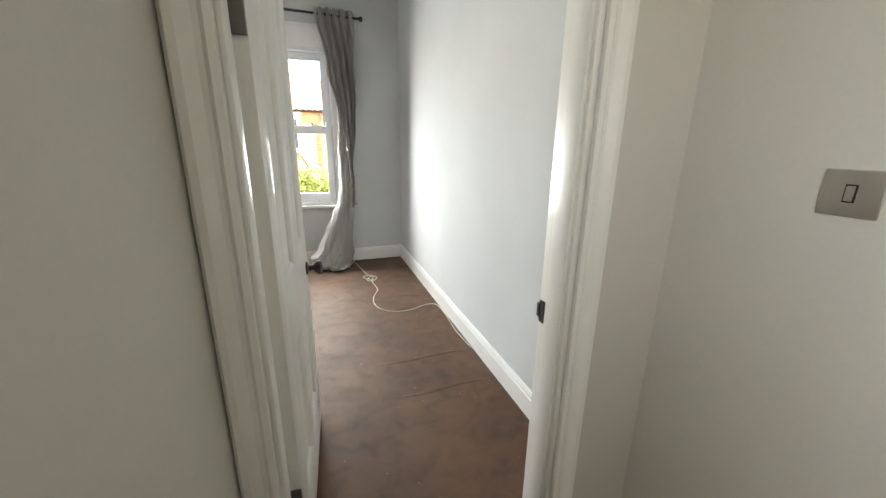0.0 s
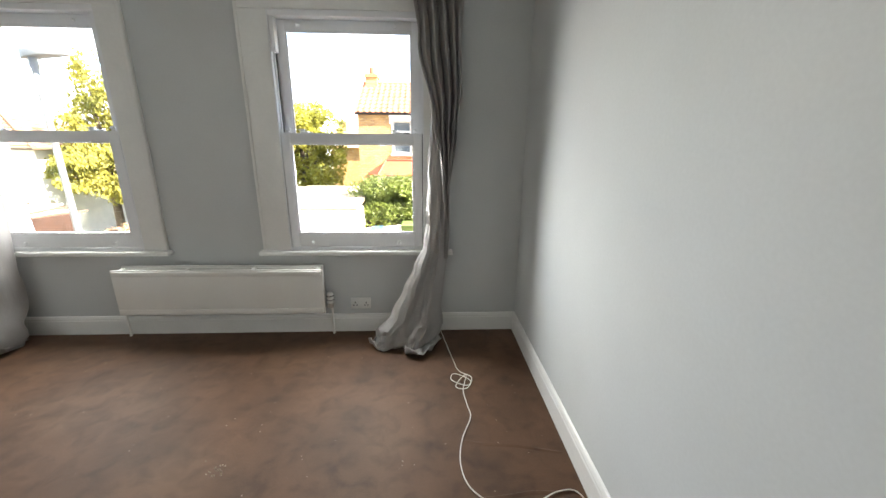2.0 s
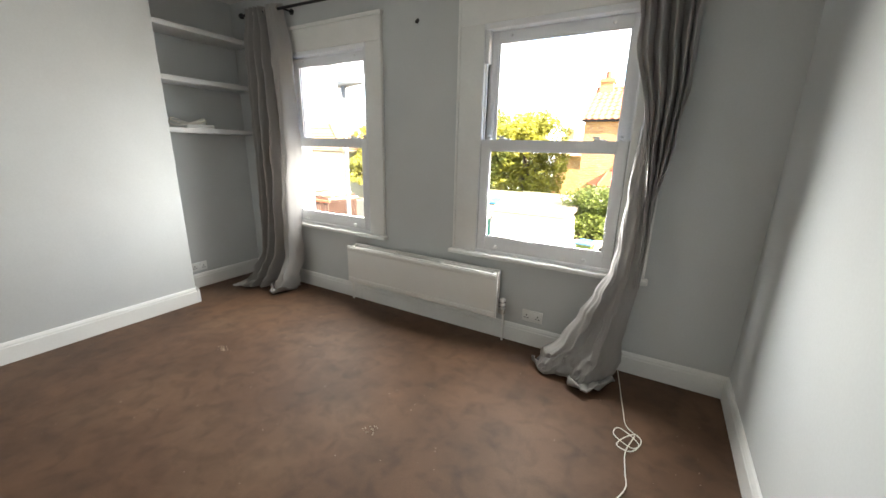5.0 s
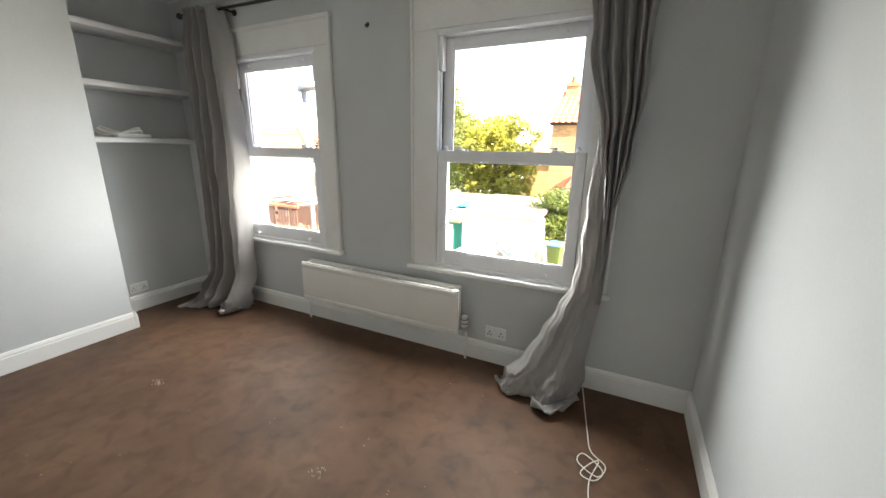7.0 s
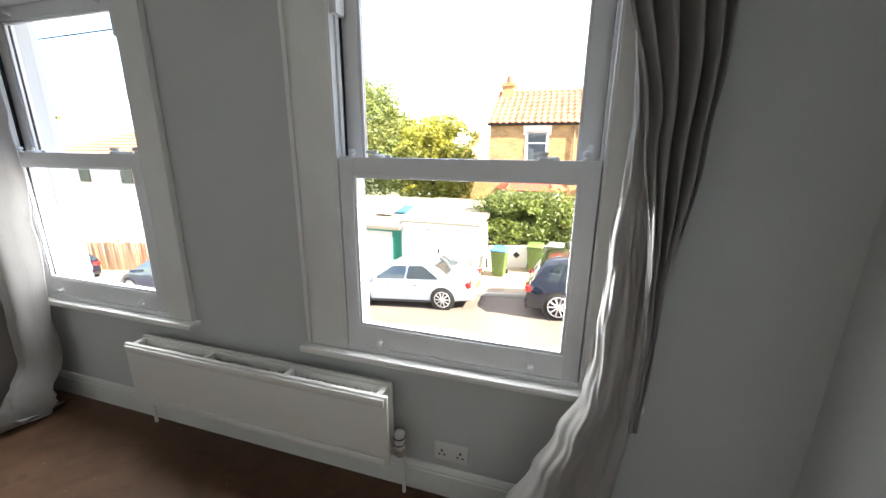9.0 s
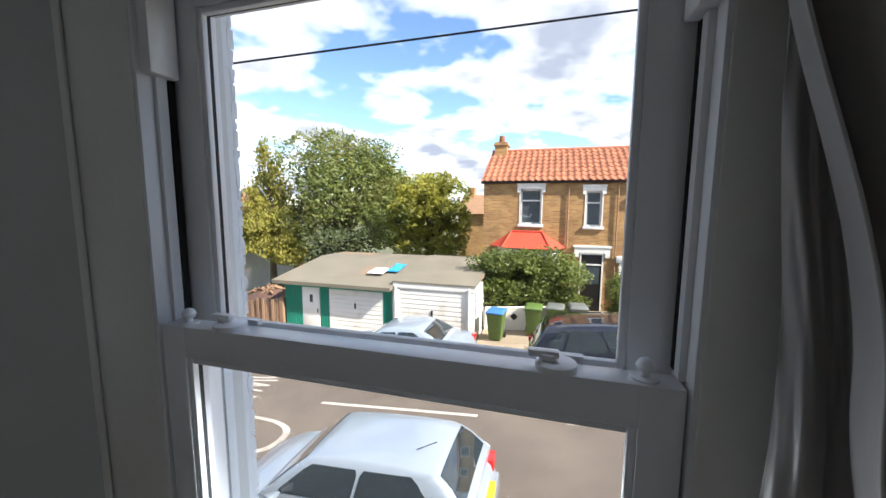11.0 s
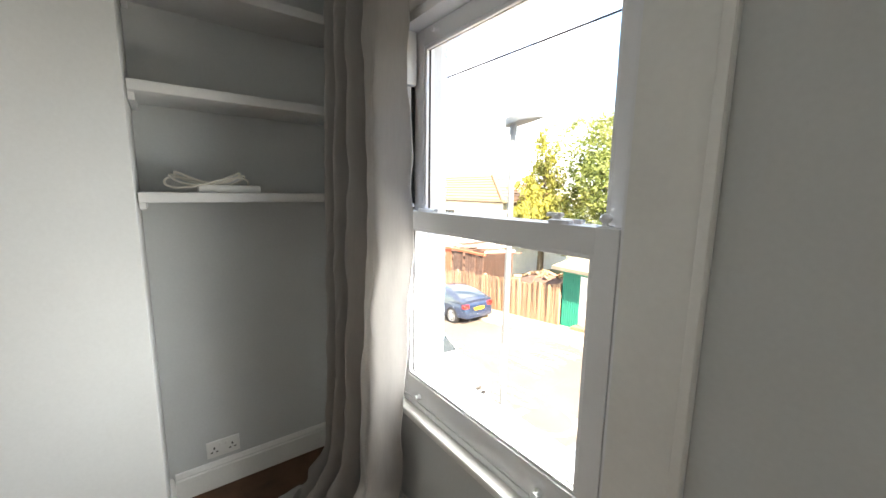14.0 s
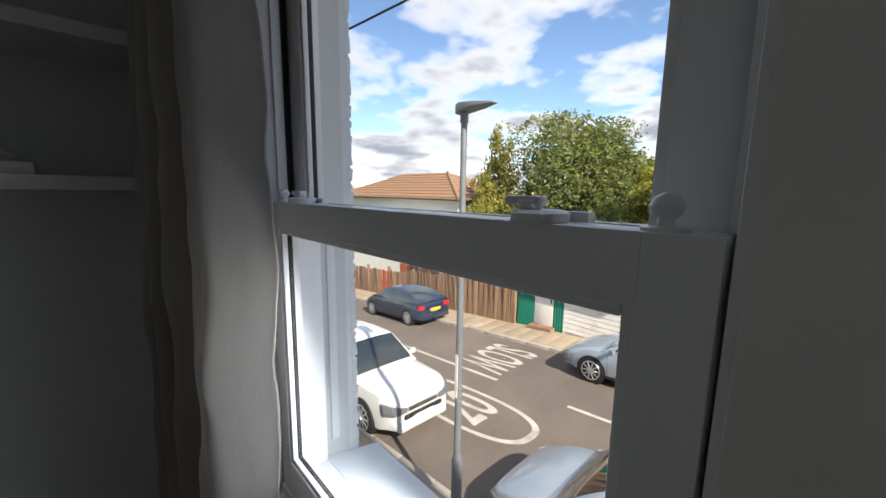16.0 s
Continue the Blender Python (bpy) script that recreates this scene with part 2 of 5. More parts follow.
REDWOOD = mat("red_fence_wood", (0.40, 0.10, 0.05), 0.8, 0.15, 5, 60, 0.3, stretch=(4, 4, 0.4))
DARKWOOD = mat("rotten_shed_wood", (0.10, 0.055, 0.04), 0.9, 0.25, 4, 50, 0.4, per_object=0.3)
BARK = mat("bark", (0.10, 0.075, 0.05), 0.9, 0.2, 6, 40, 0.8, dist=0.02)
LEAF1 = mat("maple_leaves", (0.17, 0.205, 0.055), 0.6, 0.4, 0.8, 6, 0, alt=(0.15, 0.14, 0.03), alt_amount=0.4)
LEAF2 = mat("golden_conifer", (0.27, 0.25, 0.045), 0.7, 0.35, 1.0, 8, 0, alt=(0.11, 0.13, 0.03), alt_amount=0.5)
LEAF3 = mat("yellow_green_leaves", (0.28, 0.27, 0.035), 0.6, 0.35, 1.0, 8, 0, alt=(0.08, 0.105, 0.02), alt_amount=0.5)
HEDGE = mat("hedge_leaves", (0.15, 0.19, 0.04), 0.5, 0.4, 1.5, 9, 0, alt=(0.07, 0.10, 0.026), alt_amount=0.5)
DARKLEAF = mat("dark_garden_leaves", (0.045, 0.06, 0.018), 0.6, 0.4, 1.0, 8, 0)
for foliage in (LEAF1, LEAF2, LEAF3, HEDGE):
    fn_, fl_ = foliage.node_tree.nodes, foliage.node_tree.links
    lit, lit_mix = fn_.new("ShaderNodeBsdfTranslucent"), fn_.new("ShaderNodeMixShader")
    lit_mix.inputs[0].default_value = 0.38
    fl_.new(fn_["Principled BSDF"].inputs["Base Color"].links[0].from_socket, lit.inputs[0])
    fl_.new(fn_["Principled BSDF"].outputs[0], lit_mix.inputs[1])
    fl_.new(lit.outputs[0], lit_mix.inputs[2])
    fl_.new(lit_mix.outputs[0], fn_["Material Output"].inputs[0])
SILVER = mat("silver_car_paint", (0.30, 0.35, 0.41), 0.38, 0.02, 3, 60, 0, metal=0.25, coat=1.0)
HEADL = mat("headlamp_glass", (0.11, 0.115, 0.125), 0.3, 0.3, 25, 90, 0, coat=0.2)
WHITEC = mat("white_car_paint", (0.56, 0.56, 0.55), 0.25, 0.01, 3, 60, 0, coat=1.0)
NAVY = mat("black_blue_car_paint", (0.008, 0.011, 0.022), 0.15, 0.05, 3, 60, 0, coat=1.0, metal=0.2)
BLUEC = mat("blue_grey_car_paint", (0.022, 0.036, 0.075), 0.22, 0.05, 3, 60, 0, coat=1.0, metal=0.4)
CARGLASS = mat("dark_car_glass", (0.02, 0.028, 0.032), 0.04, 0.1, 3, 60, 0, coat=1.0)
ALLOY = mat("alloy_rim", (0.6, 0.6, 0.6), 0.3, 0.05, 8, 60, 0, metal=0.9)
REDL = mat("red_tail_lamp", (0.45, 0.012, 0.012), 0.15, 0.05, 8, 60, 0, coat=1.0)
YPLATE = mat("yellow_plate", (0.75, 0.42, 0.02), 0.4, 0.03, 8, 60, 0)
LAMPG = mat("grey_galvanised", (0.20, 0.215, 0.225), 0.5, 0.08, 6, 60, 0.1, metal=0.3)
BINGREEN = mat("green_bin_plastic", (0.09, 0.15, 0.035), 0.5, 0.08, 5, 60, 0.1)
BINBLUE = mat("blue_bin_lid", (0.05, 0.17, 0.50), 0.45, 0.05, 5, 60, 0.1)
BINGREY = mat("grey_bin_plastic", (0.13, 0.14, 0.13), 0.5, 0.08, 5, 60, 0.1)
TARP = mat("blue_tarpaulin", (0.03, 0.28, 0.65), 0.5, 0.1, 5, 60, 0.3)
WINDARK = mat("far_window_glass", (0.06, 0.075, 0.085), 0.06, 0.2, 2, 30, 0, coat=0.5)
BLIND = mat("window_blind", (0.42, 0.43, 0.42), 0.7, 0.05, 3, 30, 0)

# ---- builders ----


class Mesh:
    """Collects plain vertices and faces for one part."""

    def __init__(self):
        self.v, self.f = [], []

    def add(self, vs, fs):
        o = len(self.v)
        self.v += [tuple(p) for p in vs]
        self.f += [tuple(i + o for i in q) for q in fs]
        return self

    def box(self, a, b):
        x0, y0, z0 = a
        x1, y1, z1 = b
        return self.add([(x0, y0, z0), (x1, y0, z0), (x1, y1, z0), (x0, y1, z0), (x0, y0, z1), (x1, y0, z1), (x1, y1, z1), (x0, y1, z1)],
                        [(3, 2, 1, 0), (4, 5, 6, 7), (0, 1, 5, 4), (1, 2, 6, 5), (2, 3, 7, 6), (3, 0, 4, 7)])

    def tube(self, pts, radii, seg=10, caps=True):
        """A round tube through points, one radius each."""
        pts = [Vector(p) for p in pts]
        if not hasattr(radii, "__len__"):
            radii = [radii] * len(pts)
        rings = []
        side = None
        for i, p in enumerate(pts):
            d = (pts[min(i + 1, len(pts) - 1)] - pts[max(i - 1, 0)]).normalized()
            if side is None:
                side = d.orthogonal().normalized()
            side = (side - d * side.dot(d)).normalized()
            up = d.cross(side)
            rings.append([p + (side * math.cos(6.28319 * k / seg) + up * math.sin(6.28319 * k / seg)) * radii[i] for k in range(seg)])
        vs = [q for r in rings for q in r]
        fs = [(i * seg + k, i * seg + (k + 1) % seg, (i + 1) * seg + (k + 1) % seg, (i + 1) * seg + k)
              for i in range(len(pts) - 1) for k in range(seg)]
        if caps:
            fs += [tuple(reversed(range(seg))), tuple(range((len(pts) - 1) * seg, len(pts) * seg))]
        return self.add(vs, fs)

    def prism(self, poly, axis, a, b):
        """A polygon in the plane across an axis, drawn out from a to b."""
        k = "xyz".index(axis)

        def at(p, h):
            q = list(p)
            q.insert(k, h)
            return q
        n = len(poly)
        return self.add([at(p, a) for p in poly] + [at(p, b) for p in poly],
                        [tuple(range(n)), tuple(reversed(range(n, 2 * n)))] + [(i, i + n, (i + 1) % n + n, (i + 1) % n) for i in range(n)])

    def loft(self, rings, close=True, caps=True):
        n = len(rings[0])
        vs = [p for r in rings for p in r]
        m = n if close else n - 1
        fs = [(i * n + k, i * n + (k + 1) % n, (i + 1) * n + (k + 1) % n, (i + 1) * n + k) for i in range(len(rings) - 1) for k in range(m)]
        if caps and close:
            fs += [tuple(reversed(range(n))), tuple(range((len(rings) - 1) * n, len(rings) * n))]
        return self.add(vs, fs)

    def data(self, name, material, smooth=False, bevel=0.0, segments=2):
        me = bpy.data.meshes.new(name)
        me.from_pydata(self.v, [], self.f)
        bm = bmesh.new()
        bm.from_mesh(me)
        bmesh.ops.recalc_face_normals(bm, faces=bm.faces)
        if bevel:
            es = [e for e in bm.edges if len(e.link_faces) == 2 and e.calc_face_angle(0) > 0.5]
            bmesh.ops.bevel(bm, geom=es, offset=bevel, segments=segments, profile=0.5, affect="EDGES", clamp_overlap=True)
        bm.to_mesh(me)
        bm.free()
        me.materials.append(material)
        if smooth:
            me.shade_smooth()
            me.set_sharp_from_angle(angle=radians(42))
        return me


def part(name, mesh, material, parent=None, label="", smooth=False, bevel=0.0, **kw):
    data = mesh.data(name, material, smooth or bevel > 0, bevel) if isinstance(mesh, Mesh) else mesh
    ob = new(name, data)
    if parent:
        ob.parent = parent
    return tagged(ob, label=label, **kw)


def thing(name, place, label, category, group="", rz=0.0, kind="", m=None):
    ob = new(name)
    ob.empty_display_size = 0.1
    ob.matrix_world = m if m else pose(*place, 0, 0, rz)
    return tagged(ob, label, category, group, kind)


def structure(name, mesh, material, label="", smooth=False, bevel=0.0):
    return tagged(part(name, mesh, material, None, label, smooth, bevel), kind="structure")


def gz(x):
    return GROUND + SLOPE * x


def on_street(x, y, rz=0.0, up=0.0):
    """A pose standing on the sloping street, leaning with it."""
    return Matrix.Translation((x, y, gz(x) + up)) @ Euler((0, -math.atan(SLOPE), 0)).to_matrix().to_4x4() @ pose(0, 0, 0, 0, 0, rz)


def lerp(table, s):
    """Value from a table of (s, value), smoothly."""
    for (a, u), (b, w) in zip(table, table[1:]):
        if s <= b:
            k = max(0.0, min(1.0, (s - a) / (b - a)))
            k = k * k * (3 - 2 * k)
            return u + (w - u) * k
    return table[-1][1]


# ---- the room ----
H = 2.62
WINS = ((-3.60, -2.455, -3.525, -2.62), (-1.803, -0.505, -1.605, -0.695))
structure("floor", Mesh().box((-4.5, -3.34, -0.2), (0.0, 0.0, 0.0)).box((-1.3, -5.4, -0.2), (0.03, -3.34, 0.0)), CARPET, "worn brown carpet floor with faded patches")
structure("ceiling", Mesh().box((-4.5, -5.4, H), (0.2, 0.22, H + 0.15)), CEIL, "plain white ceiling")
structure("wall_east", Mesh().box((0.0, -3.34, -0.2), (0.16, 0.0, H)), WALL, "pale grey painted plaster wall")
nw = Mesh()
edge = -4.5
for a0, a1, s0, s1 in WINS:
    nw.box((edge, 0.0, -0.2), (s0 - 0.03, 0.2, H))
    nw.box((s0 - 0.03, 0.0, -0.2), (s1 + 0.03, 0.2, 0.60))
    nw.box((s0 - 0.03, 0.0, 2.13), (s1 + 0.03, 0.2, H))
    edge = s1 + 0.03
nw.box((edge, 0.0, -0.2), (0.16, 0.2, H))
structure("wall_north", nw, WALL, "grey painted wall with two sash windows")
structure("wall_west", Mesh().box((-4.5, -3.34, -0.2), (-4.265, 0.0, H)), WALL, "grey painted alcove wall")
structure("wall_chimney_breast", Mesh().box((-4.265, -2.35, -0.2), (-3.905, -0.855, H)), WALL, "pale grey chimney breast", bevel=0.008)
sw = Mesh().box((-4.5, -3.34, -0.2), (-1.075, -3.22, H)).box((-1.075, -3.34, 2.03), (-0.27, -3.22, H)).box((-0.27, -3.34, -0.2), (0.0, -3.22, H))
structure("wall_south", sw, WALL, "grey painted wall with the doorway")
# the gap behind the camera is an added opening, to let light in
structure("wall_landing_left", Mesh().box((-1.30, -4.45, -0.2), (-1.128, -3.341, H)).box((-1.30, -5.4, -0.2), (-1.128, -4.45, 1.25)).box((-1.30, -5.4, 2.05), (-1.128, -4.45, H)).box((-1.30, -5.4, 1.25), (-1.128, -5.1, 2.05)),
          HALLW, "warm white landing wall")
structure("wall_landing_right", Mesh().box((0.03, -5.4, -0.2), (0.19, -3.341, H)), HALLW, "warm white landing wall with light switch")
structure("wall_landing_end", Mesh().box((-1.30, -5.5, -0.2), (0.19, -5.4, H)), HALLW, "plain warm white landing wall")
structure("wall_landing_front", Mesh().box((-1.128, -3.345, 2.03), (0.03, -3.3405, H)).box((-0.25, -3.345, 0), (0.03, -3.3405, 2.03)), HALLW, "warm white wall round the door")


def skirting(name, a, b, inward):
    """A moulded board along a wall from a to b; inward: the way into the room."""
    a, b, n = Vector((*a, 0)), Vector((*b, 0)), Vector((*inward, 0))
    prof = [(0, 0), (0.02, 0), (0.02, 0.104), (0.016, 0.111), (0.017, 0.119), (0.010, 0.134), (0.004, 0.138), (0, 0.138)]
    rings = [[p + n * d + Vector((0, 0, z)) for d, z in prof] for p in (a, b)]
    structure(name, Mesh().loft(rings), GLOSSW, "white gloss moulded skirting board")


skirting("baseboard_east", (0, -3.22), (0, -0.02), (-1, 0))
skirting("baseboard_north", (-4.265, 0), (0, 0), (0, -1))
skirting("baseboard_alcove", (-4.265, -0.835), (-4.265, -0.02), (1, 0))
skirting("baseboard_breast", (-3.905, -2.37), (-3.905, -0.856), (1, 0))
skirting("baseboard_breast_return", (-4.245, -0.855), (-3.885, -0.855), (0, 1))
skirting("baseboard_south", (-4.2, -3.22), (-1.16, -3.22), (0, 1))

# doorway: lining, stops and moulded architraves
lin = Mesh().box((-1.075, -3.342, 0), (-1.05, -3.218, 2.03)).box((-0.295, -3.342, 0), (-0.270, -3.218, 2.03)).box((-1.05, -3.342, 2.005), (-0.295, -3.218, 2.03))
lin.box((-1.05, -3.33, 0), (-1.038, -3.262, 2.005)).box((-0.307, -3.33, 0), (-0.295, -3.262, 2.005))
structure("door_1", lin, DOORW, "white gloss painted door lining", bevel=0.003)


def architrave(name, x, side, y, out):
    prof = [(0, 0), (0, 0.014), (0.012, 0.018), (0.020, 0.012), (0.030, 0.012), (0.044, 0.020), (0.052, 0.024), (0.066, 0.024), (0.074, 0.016), (0.078, 0)]
    pts = [(x + side * u, y + out * d) for u, d in prof]
    structure(name, Mesh().prism(pts, "z", 0.0, 2.1), DOORW, "white gloss moulded door architrave")


architrave("trim_door_right", -0.280, 1, -3.346, -1)
architrave("trim_door_left", -1.0502, -1, -3.341, -1)
architrave("trim_door_room_right", -0.280, 1, -3.2195, 1)
architrave("trim_door_room_left", -1.065, -1, -3.2195, 1)

# panelled door, standing open
ang = math.degrees(math.atan2(0.73, 0.045))
door = thing("panel_door", (-1.05, -3.215, 0.008), "white gloss four-panel door standing open, black knob", "door", rz=ang)
DW, DH, TH = 0.735, 1.985, 0.036
cols, rows_ = ((0.0, 0.105), (0.3175, 0.4175), (0.63, DW)), ((0.0, 0.20), (0.70, 0.90), (1.87, DH))
for c0, c1 in (cols[0], cols[2]):
    part("stile", Mesh().box((c0, -TH, 0), (c1, 0, DH)), DOORW, door, bevel=0.003)
part("muntin", Mesh().box((cols[1][0], -TH + 0.001, 0.2), (cols[1][1], -0.001, 1.87)), DOORW, door, bevel=0.002)
for r0, r1 in rows_:
    part("rail", Mesh().box((0.105, -TH + 0.0005, r0), (0.63, -0.0005, r1)), DOORW, door, bevel=0.002)
for c0, c1 in ((0.105, 0.3175), (0.4175, 0.63)):
    for r0, r1 in ((0.20, 0.70), (0.90, 1.87)):
        part("panel", Mesh().box((c0, -TH + 0.012, r0), (c1, -0.012, r1)), DOORW, door)
        for yy, sg in ((-TH, 1), (0, -1)):
            fr = Mesh()
            pr = [(0, 0.002), (0.006, 0.0), (0.016, 0.006), (0.022, 0.013), (0, 0.013)]
            for ax, lo, hi, x, s in (("z", r0, r1, c0, 1), ("z", r0, r1, c1, -1)):
                fr.prism([(x + s * u, yy + sg * d) for u, d in pr], ax, lo, hi)
            for z, s in ((r0, 1), (r1, -1)):
                fr.prism([(yy + sg * d, z + s * u) for u, d in pr], "x", c0, c1)
            part("panel_moulding", fr, DOORW, door)
for sg, y0 in ((-1, -TH), (1, 0.0)):
    k = Mesh()
    prof = [(0, 0.027), (0.006, 0.027), (0.010, 0.012), (0.028, 0.011), (0.034, 0.020), (0.044, 0.029), (0.056, 0.029), (0.064, 0.020), (0.066, 0.004)]
    k.tube([(0.672, y0 + sg * d, 0.772) for d, r in prof], [r for d, r in prof], 20)
    part("door_knob", k, BLACKM, door, "black round door knob", smooth=True)
for hz in (0.25, 1.475):
    hg = Mesh().box((-0.012, -TH + 0.002, hz), (0.004, -0.001, hz + 0.10)).tube([(-0.004, 0.006, hz), (-0.004, 0.006, hz + 0.10)], 0.006, 8)
    part("hinge", hg, OLDSTEEL, door, "steel butt hinge")
strike = thing("strike_plate", (-0.2955, -3.235, 0.80), "small black strike plate on the door lining", "door hardware")
part("plate", Mesh().box((-0.002, -0.012, -0.035), (0.0, 0.012, 0.035)), BLACKM, strike)
part("lip", Mesh().box((-0.004, 0.010, -0.022), (0.004, 0.022, 0.022)), BLACKM, strike)

swt = thing("light_switch", (0.03, -3.70, 1.205), "brushed steel single light switch plate", "light switch")
part("plate", Mesh().box((-0.006, -0.045, -0.043), (0, 0.045, 0.043)), CHROME, swt, bevel=0.002)
part("rocker", Mesh().box((-0.011, -0.006, -0.014), (-0.006, 0.006, 0.014)), CHROME, swt, "steel rocker", bevel=0.001)
part("surround", Mesh().box((-0.007, -0.009, -0.017), (-0.0055, 0.009, 0.017)), BLACK, swt)

# sash windows
for w_i, (a0, a1, s0, s1) in enumerate(WINS):
    win = thing("window_%d" % (w_i + 1), (0, 0, 0), "white sliding sash window with wide flat architrave", "window", kind="structure")
    for x0, x1 in ((a0, s0 - 0.012), (s1 + 0.012, a1)):
        part("architrave_board", Mesh().box((x0, -0.022, 0.637), (x1, -0.0005, 2.13)), GLOSSW, win, bevel=0.003)
    part("architrave_board", Mesh().box((a0, -0.0222, 2.1305), (a1, -0.0005, 2.30)), GLOSSW, win, bevel=0.003)
    part("cornice", Mesh().prism([(-0.0005, 2.30), (-0.030, 2.30), (-0.034, 2.312), (-0.042, 2.322), (-0.0005, 2.326)], "x", a0 - 0.008, a1 + 0.008), GLOSSW, win)
    for xo in (a0, a1 - 0.02):
        part("bead", Mesh().box((xo, -0.030, 0.637), (xo + 0.02, -0.0221, 2.30)), GLOSSW, win, bevel=0.004)
    part("window_sill", Mesh().box((a0 - 0.022, -0.062, 0.606), (a1 + 0.022, 0.012, 0.636)), GLOSSW, win, bevel=0.008)
    # box frame
    for x0, x1 in ((s0 - 0.03, s0 - 0.005), (s1 + 0.005, s1 + 0.03)):
        part("jamb", Mesh().box((x0, -0.0195, 0.637), (x1, 0.115, 2.129)), UPVC, win, bevel=0.002)
    for x0, x1 in ((s0 - 0.005, s0 + 0.004), (s1 - 0.004, s1 + 0.005)):
        part("channel", Mesh().box((x0, 0.035, 1.43), (x1, 0.047, 2.10)), BLACK, win, "dark sash channel")
        part("parting_bead", Mesh().box((x0, 0.010, 1.425), (x1, 0.030, 2.10)), UPVC, win)
    for x0, x1 in ((s0 - 0.006, s0 + 0.003), (s1 - 0.003, s1 + 0.006)):
        part("sash_seal", Mesh().box((x0, 0.0325, 0.661), (x1, 0.0345, 1.43)), BLACK, win, "black brush seal")
    part("head", Mesh().box((s0 - 0.004, -0.0195, 2.095), (s1 + 0.004, 0.115, 2.129)), UPVC, win, bevel=0.002)
    part("frame_sill", Mesh().box((s0 - 0.004, -0.0195, 0.6365), (s1 + 0.004, 0.115, 0.660)), UPVC, win, bevel=0.002)

    def sash(name, z0, z1, yf, yb, stile, top, bot):
        sh_ = part(name, Mesh().box((s0, yf, z0), (s0 + stile, yb, z1)).box((s1 - stile, yf, z0), (s1, yb, z1))
                   .box((s0 + stile, yf, z1 - top), (s1 - stile, yb, z1)).box((s0 + stile, yf, z0), (s1 - stile, yb, z0 + bot)), UPVC, win, bevel=0.0012)
        gx0, gx1, gz0, gz1 = s0 + stile, s1 - stile, z0 + bot, z1 - top
        gk, bd = Mesh(), Mesh()
        for e, t_, y0_, y1_, me_ in ((0.006, 0.0, yf + 0.018, yf + 0.030, gk), (0.012, 0.0, yf + 0.004, yf + 0.017, bd)):
            me_.box((gx0, y0_, gz0), (gx0 + e, y1_, gz1)).box((gx1 - e, y0_, gz0), (gx1, y1_, gz1))
            me_.box((gx0 + e, y0_, gz1 - e), (gx1 - e, y1_, gz1)).box((gx0 + e, y0_, gz0), (gx1 - e, y1_, gz0 + e))
        part("gasket", gk, BLACK, sh_, "black rubber gasket")
        part("glazing_bead", bd, UPVC, sh_, bevel=0.002)
        pane = part("pane", Mesh().box((gx0, yf + 0.020, gz0), (gx1, yf + 0.026, gz1)), GLASS, win, "clear glass pane")
        pane.visible_shadow = False
        return sh_

    sash("lower_sash", 0.661, 1.424, -0.016, 0.032, 0.055, 0.062, 0.092)
    sash("upper_sash", 1.370, 2.094, 0.050, 0.098, 0.062, 0.060, 0.042)
    for fx in (0.16, 0.82):
        cx = s0 + (s1 - s0) * fx
        body = Mesh().tube([(cx, 0.008, 1.424), (cx, 0.008, 1.433), (cx, 0.008, 1.436)], [0.030, 0.030, 0.024], 20)
        body.box((cx - 0.012, 0.034, 1.424), (cx + 0.040, 0.048, 1.434))
        ct = part("sash_catch", body, UPVC, win, "white cam catch on the meeting rail", smooth=True)
        part("lever", Mesh().tube([(cx - 0.012, 0.008, 1.436), (cx - 0.012, 0.008, 1.446)], 0.013, 14).box((cx - 0.040, 0.000, 1.440), (cx + 0.004, 0.016, 1.450)), UPVC, ct, bevel=0.002)
        k = Mesh().tube([(cx, -0.017, 0.69), (cx, -0.028, 0.69), (cx, -0.040, 0.690), (cx, -0.044, 0.690)], [0.014, 0.008, 0.013, 0.006], 12)
        part("sash_lift", k, UPVC, win, "small white lift knob", smooth=True)
        k = Mesh().tube([(cx, 0.049, 2.064), (cx, 0.036, 2.064), (cx, 0.026, 2.064), (cx, 0.022, 2.064)], [0.012, 0.007, 0.012, 0.005], 12)
        part("sash_lift", k, UPVC, win, "small white lift knob", smooth=True)
    for cx in (s0 + 0.045, s1 - 0.045):
        k = Mesh()
        prof = [(0.0, 0.018), (0.003, 0.018), (0.004, 0.007), (0.010, 0.006), (0.013, 0.011), (0.020, 0.0135), (0.027, 0.010), (0.031, 0.003)]
        k.tube([(cx, 0.006, 1.424 + d) for d, r in prof], [r for d, r in prof], 16)
        part("ball_stop", k, UPVC, win, "white ball stop", smooth=True)
    for cx in (s0 - 0.006, s1 - 0.022):
        part("stop_block", Mesh().box((cx, -0.012, 1.90), (cx + 0.028, 0.045, 2.095)), UPVC, win, bevel=0.004)
    part("outer_sill", Mesh().prism([(0.118, 0.57), (0.118, 0.655), (0.30, 0.612), (0.30, 0.57)], "x", s0 - 0.028, s1 + 0.028), REVEAL, win)
    # painted outer reveals, with ragged render at the outer corner
    for x, sgn in ((s0 - 0.03, -1), (s1 + 0.03, 1)):
        rv = Mesh().box((min(x, x + sgn * 0.03), 0.200, 0.57), (max(x, x + sgn * 0.03), 0.226, 2.16))
        for i in range(70):
            z = 0.62 + i * 0.0215 + random.uniform(-0.006, 0.006)
            d, e = random.uniform(0.001, 0.006), random.uniform(0.002, 0.008)
            rv.box((x - d, 0.222 - e, z), (x + d * 0.3, 0.226 + e, z + random.uniform(0.012, 0.026)))
